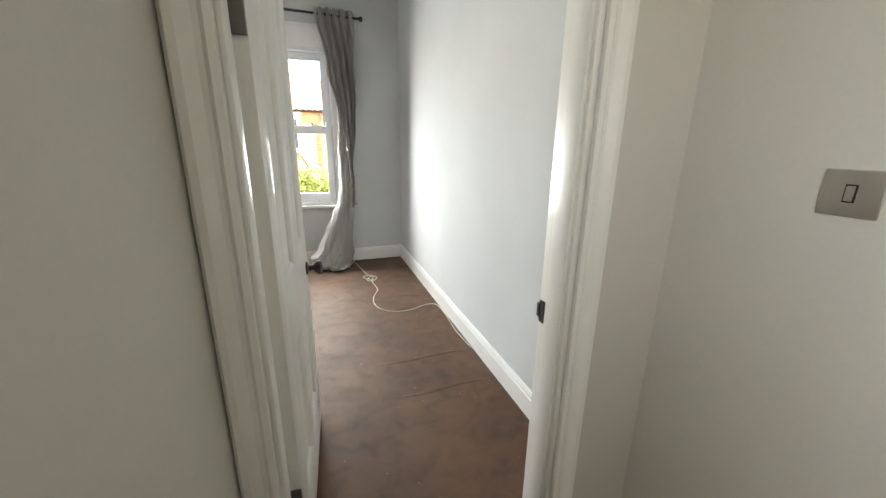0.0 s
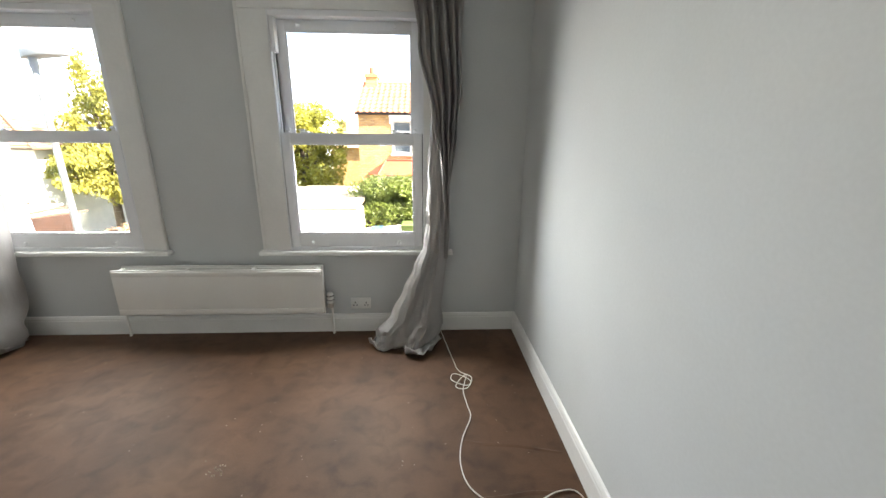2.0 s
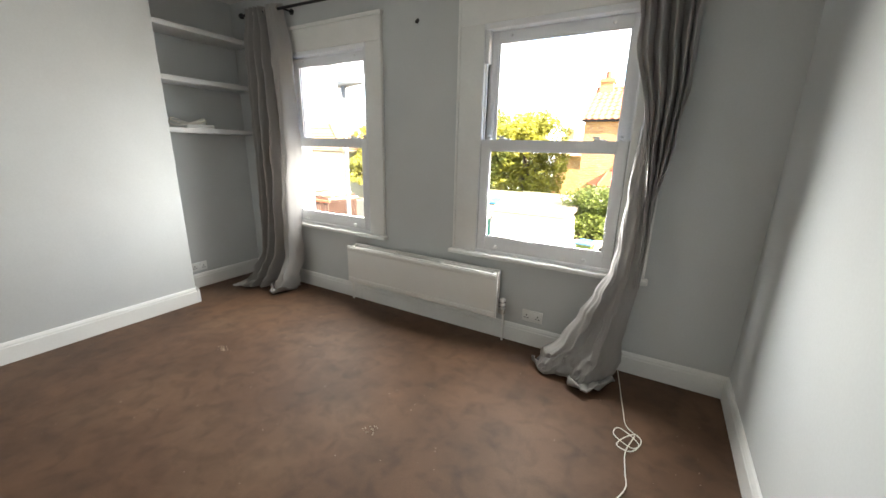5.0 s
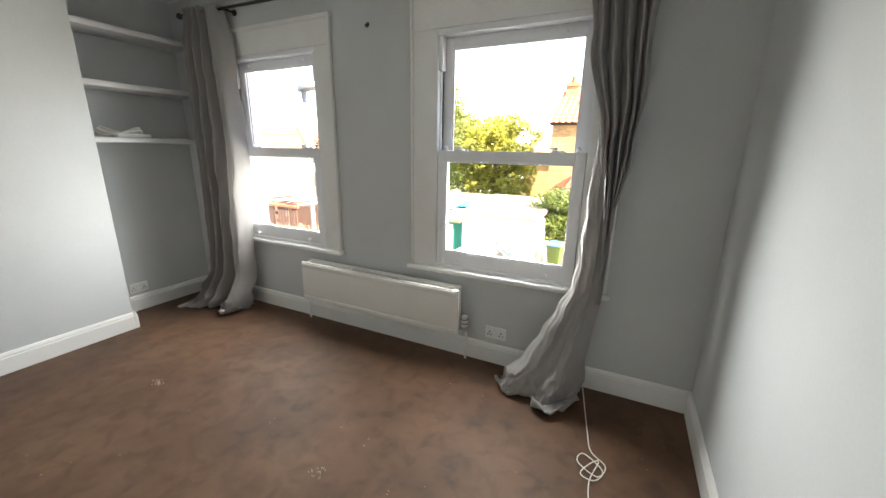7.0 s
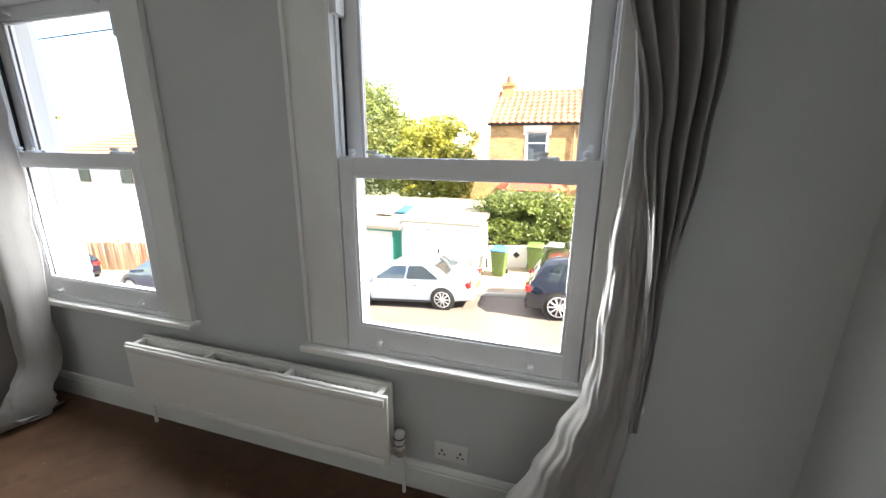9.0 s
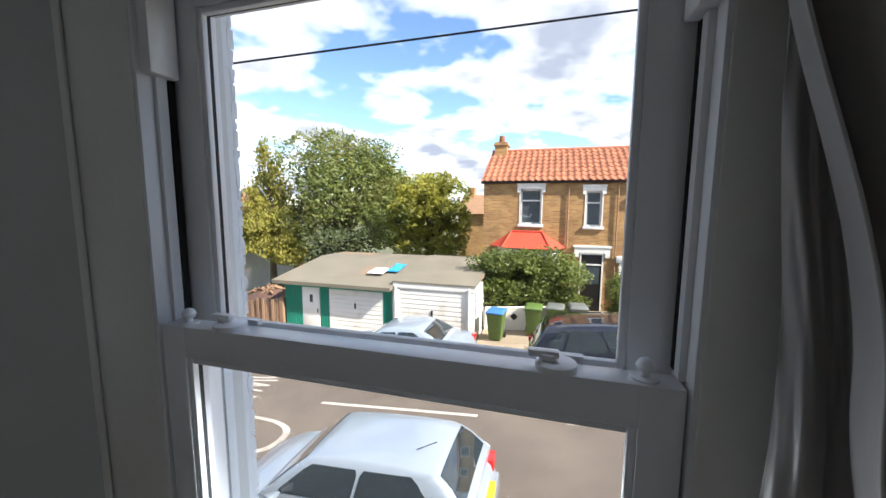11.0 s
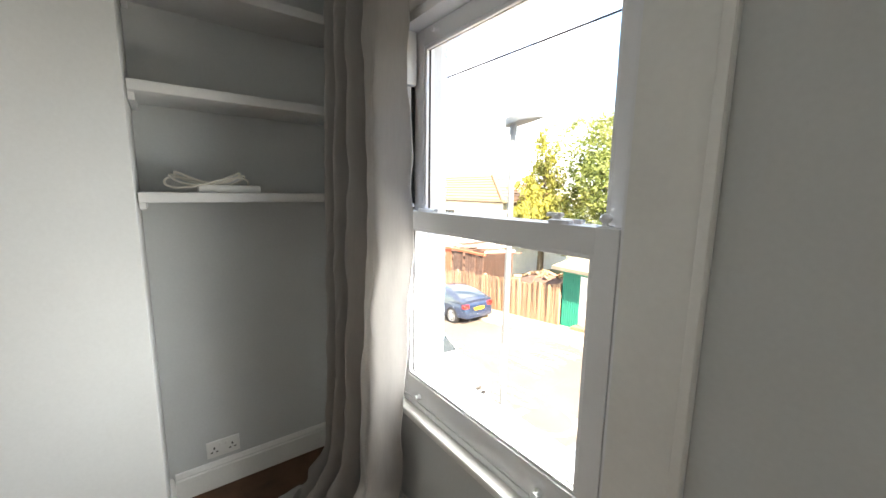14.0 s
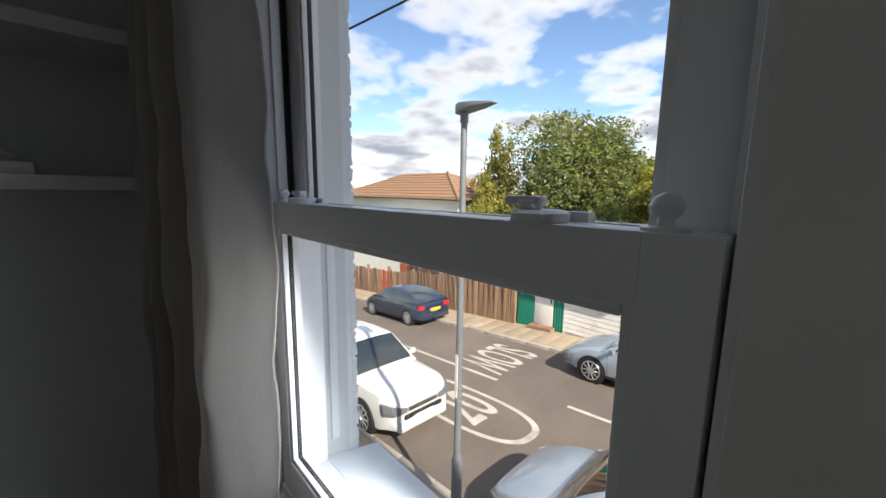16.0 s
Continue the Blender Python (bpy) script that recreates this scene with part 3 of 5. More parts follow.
        part("render_edge", rv, REVEAL, win, "ragged white render edge")
        part("outer_jamb_groove", Mesh().box((min(x, x - sgn * 0.006), 0.14, 0.70), (max(x, x - sgn * 0.006), 0.165, 1.36)), REVEAL, win, bevel=0.002)

# shelves in the alcove
for z in (1.482, 1.877, 2.266):
    s = thing("alcove_shelf", (-4.265, -0.855, z), "thick white floating shelf fitted in the alcove", "shelf", "alcove shelves")
    part("board", Mesh().box((0.0, 0.004, -0.038), (0.285, 0.852, 0.0)), SHELFW, s, bevel=0.003)
    part("batten", Mesh().box((0.0, 0.003, -0.065), (0.24, 0.022, -0.0385)), SHELFW, s)

ext = thing("extension_lead", (-4.06, -0.60, 1.482), "white multi-socket extension lead with coiled cable", "extension lead")
part("socket_block", Mesh().box((-0.03, -0.06, 0.0), (0.03, 0.17, 0.032)), PLAST, ext, bevel=0.005)
c = Mesh()
for ph in range(3):
    pts = []
    for i in range(33):
        a = i / 32 * 6.2832
        pts.append((-0.02 + 0.055 * math.sin(a + ph * 0.5) * (1 - 0.1 * ph), -0.02 + (0.15 - 0.018 * ph) * math.cos(a), 0.040 + 0.010 * ph + 0.022 * math.sin(a * 2 + ph)))
    c.tube(pts, 0.004, 6)
part("cord", c, CABLE, ext, "coiled white cord", smooth=True)


def socket(place, rz, label):
    s_ = thing("double_socket", place, label, "wall socket", "wall sockets", rz=rz)
    part("plate", Mesh().box((-0.073, -0.010, -0.043), (0.073, 0, 0.043)), PLAST, s_, bevel=0.003)
    for cx in (-0.040, 0.040):
        for dx, dz, w, h in ((0, 0.006, 0.0035, 0.006), (-0.011, -0.014, 0.005, 0.003), (0.011, -0.014, 0.005, 0.003)):
            part("pin_hole", Mesh().box((cx + dx - w, -0.0112, dz - h), (cx + dx + w, -0.0098, dz + h)), BLACK, s_)
        part("rocker", Mesh().box((cx * 0.32 - 0.006, -0.0135, 0.012), (cx * 0.32 + 0.006, -0.0098, 0.030)), PLAST, s_, bevel=0.001)


socket((-1.155, -0.0, 0.222), 0, "white plastic double wall socket above the skirting")
socket((-4.265, -0.63, 0.205), 90, "white plastic double socket low in the alcove")

# radiator
rad = thing("radiator", (-2.08, 0, 0), "white double-panel radiator under the windows", "radiator")
for y0, y1, dx, dz in ((-0.140, -0.122, 0.0, 0.0), (-0.062, -0.044, 0.015, 0.006)):
    pn = Mesh().box((-0.70 + dx, y0, 0.205 + dz), (0.70 - dx, y1, 0.532 + dz))
    part("panel", pn, RAD, rad, bevel=0.005)
    for zz in (0.488, 0.215):
        part("edge_rib", Mesh().box((-0.69 + dx, y0 - 0.010, zz + dz), (0.69 - dx, y0 - 0.0005, zz + 0.035 + dz)), RAD, rad, bevel=0.006)
fins = Mesh()
for i in range(46):
    x = -0.66 + i * 0.0293
    fins.box((x, -0.121, 0.23), (x + 0.002, -0.063, 0.50))
part("fins", fins, RAD, rad)
for x in (-0.66, -0.22, 0.22, 0.66):
    part("top_bar", Mesh().box((x - 0.012, -0.121, 0.505), (x + 0.012, -0.063, 0.526)), RAD, rad)
# black strip that paints the shade between the panels at the bottom
part("underside_shade", Mesh().box((-0.66, -0.12, 0.215), (0.66, -0.064, 0.222)), BLACK, rad)
for x, ln in ((-0.735, 0), (0.725, 1)):
    pp = Mesh().tube([(x, -0.048, 0.0), (x, -0.048, 0.23), (x - 0.03 * (1 if x > 0 else -1), -0.05, 0.235)], 0.0085, 10)
    part("pipe", pp, RAD, rad, "white painted pipe", smooth=True)
part("valve_body", Mesh().tube([(0.700, -0.085, 0.240), (0.745, -0.085, 0.240)], 0.014, 10).tube([(0.725, -0.085, 0.225), (0.725, -0.085, 0.262)], 0.016, 10), CHROME, rad, "chrome valve", smooth=True)
part("thermostat_head", Mesh().tube([(0.725, -0.085, 0.262), (0.725, -0.085, 0.270), (0.725, -0.085, 0.335), (0.725, -0.085, 0.342)], [0.019, 0.024, 0.022, 0.014], 14), PLAST, rad, "white thermostatic head", smooth=True)
for z in (0.285, 0.315):
    part("head_band", Mesh().tube([(0.725, -0.085, z), (0.725, -0.085, z + 0.004)], 0.0245, 14), BLACK, rad)

# curtain rod with finials
rod = thing("curtain_rod", (0, -0.105, 2.405), "black metal curtain rod with ball finials", "curtain rod")
part("pole", Mesh().tube([(-3.93, 0, 0.05), (-0.40, 0, -0.02)], 0.011, 12), BLACKM, rod, smooth=True)
for x, s_, z in ((-3.93, -1, 0.05), (-0.40, 1, -0.02)):
    part("finial", Mesh().tube([(x, 0, z), (x + s_ * 0.008, 0, z), (x + s_ * 0.02, 0, z), (x + s_ * 0.036, 0, z), (x + s_ * 0.046, 0, z)], [0.012, 0.013, 0.024, 0.022, 0.006], 14), BLACKM, rod, smooth=True)
for x, z in ((-3.42, 0.04), (-0.47, -0.02)):
    part("bracket", Mesh().tube([(x, 0, z), (x, 0.105, z)], 0.007, 8).tube([(x, 0.098, z), (x, 0.105, z)], 0.024, 12), BLACKM, rod)
hook = thing("wall_hook", (-2.14, 0, 2.215), "small black empty rod bracket on the wall", "hook")
part("plate", Mesh().tube([(0, 0, 0.005), (0, -0.006, 0.005)], 0.012, 10), BLACKM, hook)
part("cup", Mesh().tube([(0, -0.006, -0.012), (0, -0.024, -0.014), (0, -0.030, -0.004)], 0.006, 8), BLACKM, hook)


def spline(ks, u):
    """A smooth curve through evenly spaced values."""
    n = len(ks) - 1
    i = min(n - 1, int(u * n))
    f = u * n - i
    p = [ks[max(0, min(n, i + k))] for k in (-1, 0, 1, 2)]
    return 0.5 * (2 * p[1] + (p[2] - p[0]) * f + (2 * p[0] - 5 * p[1] + 4 * p[2] - p[3]) * f * f + (3 * p[1] - p[0] - 3 * p[2] + p[3]) * f ** 3)


def drape(left, right, front, fold, zig, seed, z0, z1, pool=0.0, nu=110, nv=110):
    """A folded sheet from height z1 down to z0; tables over height give its edges, its middle line and how deep it folds.
    zig: the folds from edge to edge; pool: the length of cloth that lies out on the carpet."""
    vs = []
    low = nv // 4 if pool else 0
    for j in range(nv + low + 1):
        lying = max(0, low - j) / low if low else 0.0
        z = z0 + (z1 - z0) * max(0, j - low) / nv
        x0, x1, y, d = lerp(left, z), lerp(right, z), lerp(front, z), lerp(fold, z)
        for i in range(nu + 1):
            u = i / nu
            drift = 0.05 * math.sin(2.1 * z + seed) + 0.03 * math.sin(4.3 * z + 5 * u)
            q = spline(zig, max(0.0, min(1.0, u + drift * math.sin(math.pi * u))))
            xx = x0 + (x1 - x0) * u + 0.12 * d * math.sin(9 * u + seed)
            yy = y - d * q
            near = max(0.0, 1 - z / 0.45)
            cr_ = noise.noise((u * 5 + seed, z * 4, seed)) * 0.012 + noise.noise((u * 13, z * 9 + u * 8, seed)) * 0.007 * (1 + 2 * near)
            zz = z
            belly = math.exp(-((z - 0.10) / 0.11) ** 2) if low else 0.0
            yy -= belly * 0.035 * (1 + 0.8 * noise.noise((u * 6, 2.0, seed)))
            xx += belly * (u - 0.5) * 0.06
            cr_ += belly * (0.022 * noise.noise((u * 9, z * 26, seed)) + 0.012 * noise.noise((u * 21, z * 40, seed)))
            if lying:
                slack = math.sin(math.pi * lying)
                yy -= pool * slack * (0.55 + 0.5 * math.sin(6 * u + seed)) - pool * 0.5 * lying
                xx += (u - 0.5) * (0.10 * slack - 0.12 * lying)
                zz = 0.010 + 0.045 * slack * (0.6 + abs(noise.noise((u * 9, lying * 4, seed + 4)))) + 0.012 * slack * math.sin(19 * u + 5 * lying)
            elif low:
                zz = max(z, 0.012) + 0.012 * near ** 4 * (1 + math.sin(17 * u + seed))
            vs.append((xx + cr_ * 0.7, min(yy + cr_, -0.034), max(0.005, zz)))
    n = nv + low
    fs = [(j * (nu + 1) + i, j * (nu + 1) + i + 1, (j + 1) * (nu + 1) + i + 1, (j + 1) * (nu + 1) + i) for j in range(n) for i in range(nu)]
    return vs, fs


def curtain(label, sheets, eyelets, top):
    c_ = thing("curtain", (0, 0, 0), label, "curtain", "window curtains")
    for name, sheet in sheets:
        ob = part(name, Mesh().add(*sheet), CURTAIN, c_, smooth=True)
        md = ob.modifiers.new("thickness", "SOLIDIFY")
        md.thickness = 0.0025
    for k in range(6):
        x = eyelets[0] + (eyelets[1] - eyelets[0]) * (k + 0.5) / 6
        part("eyelet", Mesh().tube([(x - 0.004, -0.105, top - 0.035), (x + 0.004, -0.105, top - 0.035)], 0.027, 16), CHROME, c_, "steel eyelet ring")


curtain("grey satin curtain twisted and gathered, pooling on the carpet", [
    ("hanging_folds", drape([(0.62, -0.545), (0.9, -0.55), (1.1, -0.565), (1.5, -0.625), (1.95, -0.72), (2.44, -0.80)],
                            [(0.62, -0.520), (0.9, -0.515), (1.1, -0.51), (1.45, -0.465), (1.7, -0.445), (2.44, -0.43)],
                            [(0.62, -0.165), (1.1, -0.165), (1.6, -0.14), (2.44, -0.108)],
                            [(0.62, 0.012), (1.0, 0.030), (1.5, 0.050), (2.1, 0.050), (2.44, 0.040)],
                            (0.9, -0.2, 0.95, -0.9, 1.0, -0.8, 0.8, -1.0, 0.9, -0.7, 0.6, -0.9), 1.7, 0.62, 2.44)),
    ("twisted_lower_cloth", drape([(0.0, -1.03), (0.10, -0.985), (0.23, -0.90), (0.40, -0.82), (0.54, -0.76), (0.70, -0.69), (0.84, -0.672), (1.15, -0.658), (1.5, -0.640), (1.8, -0.655), (2.40, -0.73)],
                                  [(0.0, -0.60), (0.20, -0.565), (0.35, -0.55), (0.65, -0.522), (1.1, -0.52), (1.72, -0.53), (2.40, -0.48)],
                                  [(0.0, -0.25), (0.15, -0.215), (0.4, -0.175), (0.7, -0.14), (1.2, -0.115), (1.72, -0.085), (2.40, -0.075)],
                                  [(0.0, 0.085), (0.2, 0.075), (0.5, 0.050), (0.9, 0.032), (1.72, 0.012), (2.40, 0.010)],
                                  (-0.5, 0.45, 0.75, 0.25, 0.70, 0.95, 0.55, -0.15, -0.95), 3.3, 0.0, 2.40, 0.13, nv=140)),
], (-0.80, -0.43), 2.43)
curtain("grey satin curtain hanging straight beside the alcove, pooling on the carpet", [
    ("cloth", drape([(0.0, -3.93), (0.12, -3.87), (0.5, -3.82), (1.4, -3.83), (2.1, -3.85), (2.5, -3.87)],
                    [(0.0, -3.42), (0.25, -3.405), (0.7, -3.40), (1.3, -3.345), (2.1, -3.37), (2.5, -3.43)],
                    [(0.0, -0.265), (0.14, -0.22), (0.35, -0.17), (0.8, -0.155), (2.0, -0.140), (2.5, -0.110)],
                    [(0.0, 0.11), (0.4, 0.095), (1.6, 0.085), (2.2, 0.07), (2.5, 0.035)],
                    (-0.6, 0.95, -0.9, 1.2, -0.85, 1.1, -0.95, 0.85, -0.6, 0.15, 0.50, 0.42, 0.30, -0.30, -0.95), 8.2, 0.0, 2.49, 0.17, nu=150)),
], (-3.87, -3.43), 2.48)

# cable on the carpet
cb = thing("cable", (0, 0, 0), "thin off-white cable lying loose on the carpet", "cable")
pts = [(-0.565, -0.05, 0.02), (-0.55, -0.12, 0.006), (-0.50, -0.42, 0.006), (-0.47, -0.56, 0.006), (-0.40, -0.63, 0.008), (-0.43, -0.71, 0.008), (-0.52, -0.66, 0.010), (-0.50, -0.60, 0.013),
       (-0.41, -0.67, 0.013), (-0.44, -0.74, 0.010), (-0.50, -0.73, 0.013), (-0.47, -0.66, 0.016), (-0.43, -0.62, 0.013), (-0.46, -0.75, 0.008), (-0.45, -0.88, 0.006), (-0.443, -0.97, 0.006), (-0.50, -1.12, 0.006), (-0.52, -1.26, 0.006),
       (-0.49, -1.38, 0.006), (-0.40, -1.455, 0.006), (-0.265, -1.465, 0.006), (-0.13, -1.41, 0.006), (-0.045, -1.43, 0.006), (-0.030, -1.63, 0.008), (-0.045, -1.88, 0.006), (-0.028, -2.16, 0.006)]
fine = []
for i in range(len(pts) - 1):
    p = [Vector(pts[max(0, min(len(pts) - 1, i + k))]) for k in (-1, 0, 1, 2)]
    for j in range(6):
        t_ = j / 6
        fine.append(0.5 * ((2 * p[1]) + (p[2] - p[0]) * t_ + (2 * p[0] - 5 * p[1] + 4 * p[2] - p[3]) * t_ ** 2 + (3 * p[1] - p[0] - 3 * p[2] + p[3]) * t_ ** 3))
part("cord", Mesh().tube(fine, 0.0028, 8), CABLE, cb, smooth=True)

# ridges in the carpet where boards lift, and crumbs
for x0, x1, y0, y1 in ((-0.51, -0.03, -1.115, -1.20), (-0.50, -0.03, -1.42, -1.40), (-0.65, -0.03, -2.146, -2.13), (-0.57, -0.03, -2.47, -2.45)):
    pr = Mesh()
    rings = []
    for i in range(25):
        u = i / 24
        h = 0.0038 * math.sin(math.pi * min(1, u * 1.02 + 0.02)) ** 0.5
        x, y = x0 + (x1 - x0) * u, y0 + (y1 - y0) * u + 0.006 * math.sin(9 * u + x0 * 7)
        rings.append([(x, y - 0.022, -0.002), (x, y - 0.006, h), (x, y + 0.002, h * 0.9), (x, y + 0.007, -0.002)])
    pr.loft(rings)
    tagged(part("carpet_ridge", pr, CARPET, None, "ridge in the brown carpet over a lifted board", smooth=True), kind="structure")
cr_m = Mesh()
rnd = random.Random(5)
for i in range(240):
    x, y, r = rnd.uniform(-3.8, -0.1), rnd.uniform(-3.1, -0.25), rnd.uniform(0.0015, 0.004)
    cr_m.add([(x - r, y, 0.001), (x + r, y - r, 0.001), (x + r * 0.5, y + r, 0.001), (x, y, r)], [(0, 1, 3), (1, 2, 3), (2, 0, 3), (2, 1, 0)])
for x, y in ((-1.572, -1.25), (-2.94, -1.2)):
    for i in range(26):
        a, d, r = rnd.uniform(0, 6.28), rnd.uniform(0, 0.035), rnd.uniform(0.003, 0.007)
        cr_m.add([(x + d * math.cos(a) * 1.6 - r, y + d * math.sin(a), 0.001), (x + d * math.cos(a) * 1.6 + r, y + d * math.sin(a) - r, 0.001), (x + d * math.cos(a) * 1.6, y + d * math.sin(a) + r, 0.001), (x + d * math.cos(a) * 1.6, y + d * math.sin(a), r * 0.8)],
                 [(0, 1, 3), (1, 2, 3), (2, 0, 3), (2, 1, 0)])
tagged(part("carpet_crumbs", cr_m, CRUMB, None, "small crumbs and frayed tufts on the carpet"), kind="stuff", category="debris")

# ---- the street ----


def strip(x0, x1, y0, y1, dz0, dz1, n=1):
    """A slab that lies along the sloping street."""
    m_ = Mesh()
    for i in range(n):
        a, b = x0 + (x1 - x0) * i / n, x0 + (x1 - x0) * (i + 1) / n
        m_.add([(a, y0, gz(a) + dz0), (b, y0, gz(b) + dz0), (b, y1, gz(b) + dz0), (a, y1, gz(a) + dz0),
                (a, y0, gz(a) + dz1), (b, y0, gz(b) + dz1), (b, y1, gz(b) + dz1), (a, y1, gz(a) + dz1)],
               [(3, 2, 1, 0), (4, 5, 6, 7), (0, 1, 5, 4), (1, 2, 6, 5), (2, 3, 7, 6), (3, 0, 4, 7)])
    return m_


def ground_z(x, y):
    x_ = max(-46.0, min(30.0, x))
    return gz(x_) - 0.03 - max(0.0, y - 40) * 0.03


gx = [-900, -300, -120, -70] + [-46 + 4 * i for i in range(20)] + [60, 120, 300, 900]
gy = [-300, -60, -6, 0.25, 4, 8, 12, 16, 20, 26, 34, 42, 60, 100, 200, 500, 1200]
structure("ground", Mesh().add([(x, y, ground_z(x, y)) for y in gy for x in gx],
                               [(j * len(gx) + i, j * len(gx) + i + 1, (j + 1) * len(gx) + i + 1, (j + 1) * len(gx) + i) for j in range(len(gy) - 1) for i in range(len(gx) - 1)]), EARTH, "rough garden ground falling away down the hill")
structure("road", strip(-46, 30, 3.45, 10.0, -0.2, 0.0), ASPHALT, "worn brown-grey asphalt street on a slope")
structure("pavement_near", strip(-46, 30, 0.25, 3.30, -0.2, 0.088), PAVE, "buff paved footway")
structure("pavement_far", strip(-46, 30, 10.15, 11.62, -0.2, 0.088), PAVE, "buff paved footway across the street")
structure("forecourt", strip(-3.25, 12, 11.62, 15.6, -0.2, 0.092), PAVE, "paved front garden")
kerb_n = structure("kerb_near", strip(-46, -14, 3.30, 3.45, -0.2, 0.10), KERB, "stone kerb")
kerb_f = structure("kerb_far", strip(-46, -16, 10.0, 10.15, -0.2, 0.10), KERB, "stone kerb")
house_front = structure("wall_own_front", Mesh().box((-9, 0.205, -6), (-4.5, 0.24, 6)).box((0.16, 0.205, -6), (9, 0.24, 6)).box((-4.5, 0.205, -6), (0.16, 0.24, 0.55)).box((-4.5, 0.205, 2.9), (0.16, 0.24, 4.0)), REVEAL, "white rendered front of the house")

for a, b, y in ((-12.6, -8.43, 7.19), (-6.37, -2.33, 7.19), (-0.43, 3.6, 7.19), (5.5, 9.6, 7.19), (-18.8, -14.7, 7.19)):
    structure("road_marking_dash", strip(a, b, y, y + 0.10, 0.0, 0.004, 2), LINE, "white painted centre line dash")
# the speed roundel, drawn long for drivers
ring_o, ring_i = [], []
for i in range(48):
    a = 6.28319 * i / 48
    ex, ey = math.copysign(abs(math.cos(a)) ** 0.75, math.cos(a)), math.copysign(abs(math.sin(a)) ** 0.75, math.sin(a))
    ring_o.append((-8.35 + 2.12 * ex, 5.66 + 0.76 * ey))
    ring_i.append((-8.35 + 1.96 * ex, 5.66 + 0.66 * ey))
rm = Mesh()
rm.add([(x, y, gz(x) + 0.004) for x, y in ring_o] + [(x, y, gz(x) + 0.004) for x, y in ring_i], [(i, (i + 1) % 48, 48 + (i + 1) % 48, 48 + i) for i in range(48)])
structure("road_marking_roundel", rm, LINE, "white painted speed limit oval")


def lettering(text, x, y, rz, w, h, name, label):
    cu = bpy.data.curves.new(name, "FONT")
    cu.body, cu.size, cu.align_x, cu.align_y = text, 1.0, "CENTER", "CENTER"
    cu.offset = 0.012
    tmp = bpy.data.objects.new(name, cu)
    me = bpy.data.meshes.new_from_object(tmp)
    co_ = np.array([v.co for v in me.vertices])
    lo, hi = co_.min(0), co_.max(0)
    for v in me.vertices:
        v.co = ((v.co.x - (lo[0] + hi[0]) / 2) / (hi[0] - lo[0]) * w, (v.co.y - (lo[1] + hi[1]) / 2) / (hi[1] - lo[1]) * h, 0.0)
    me.materials.append(LINE)
    ob = new(name, me)
    ob.matrix_world = on_street(x, y, rz, 0.005)
    tagged(ob, label, kind="structure")
    bpy.data.objects.remove(tmp)


lettering("SLOW", -9.4, 8.5, -90, 1.95, 1.75, "road_marking_slow", "white painted word SLOW on the road")
lettering("20", -8.15, 5.66, 90, 0.95, 1.55, "road_marking_twenty", "white painted number 20 on the road")


# street lamp
lamp = thing("street_lamp", (-5.80, 3.02, gz(-5.8) + 0.088), "grey galvanised street lamp with flat LED head", "street lamp")
LH = 2.37 - gz(-5.8) - 0.088
part("base", Mesh().tube([(0, 0, 0), (0, 0, 1.05), (0, 0, 1.15)], [0.075, 0.075, 0.048], 14), LAMPG, lamp, smooth=True)
part("pole", Mesh().tube([(0, 0, 1.1), (0, 0, LH)], [0.048, 0.038], 14), LAMPG, lamp, smooth=True)
part("collar", Mesh().tube([(0, 0, LH - 0.10), (0, 0, LH + 0.03)], 0.05, 14), LAMPG, lamp, smooth=True)
part("lamp_head", Mesh().loft([[(x, -w, LH + z0), (x, w, LH + z0), (x, w, LH + z1), (x, -w, LH + z1)] for x, w, z0, z1 in
                               ((-0.10, 0.06, 0.0, 0.11), (0.0, 0.11, 0.02, 0.12), (0.22, 0.12, 0.045, 0.10), (0.46, 0.05, 0.055, 0.075))]), LAMPG, lamp, bevel=0.006)
part("door_plate", Mesh().box((-0.02, -0.052, 2.0), (0.02, -0.040, 2.6)), GARW, lamp, "white label strip")

wire = thing("overhead_cable", (0, 0, 0), "black overhead service cable crossing the street", "cable")
wp = []
for i in range(40):
    u = i / 39
    wp.append((-5.4 + 40 * u, 0.245 + 8.55 * u, 1.99 + 4.75 * u - 0.25 * math.sin(math.pi * u)))
part("line", Mesh().tube(wp, 0.0045, 6), BLACK, wire)

# ---- parked cars ----


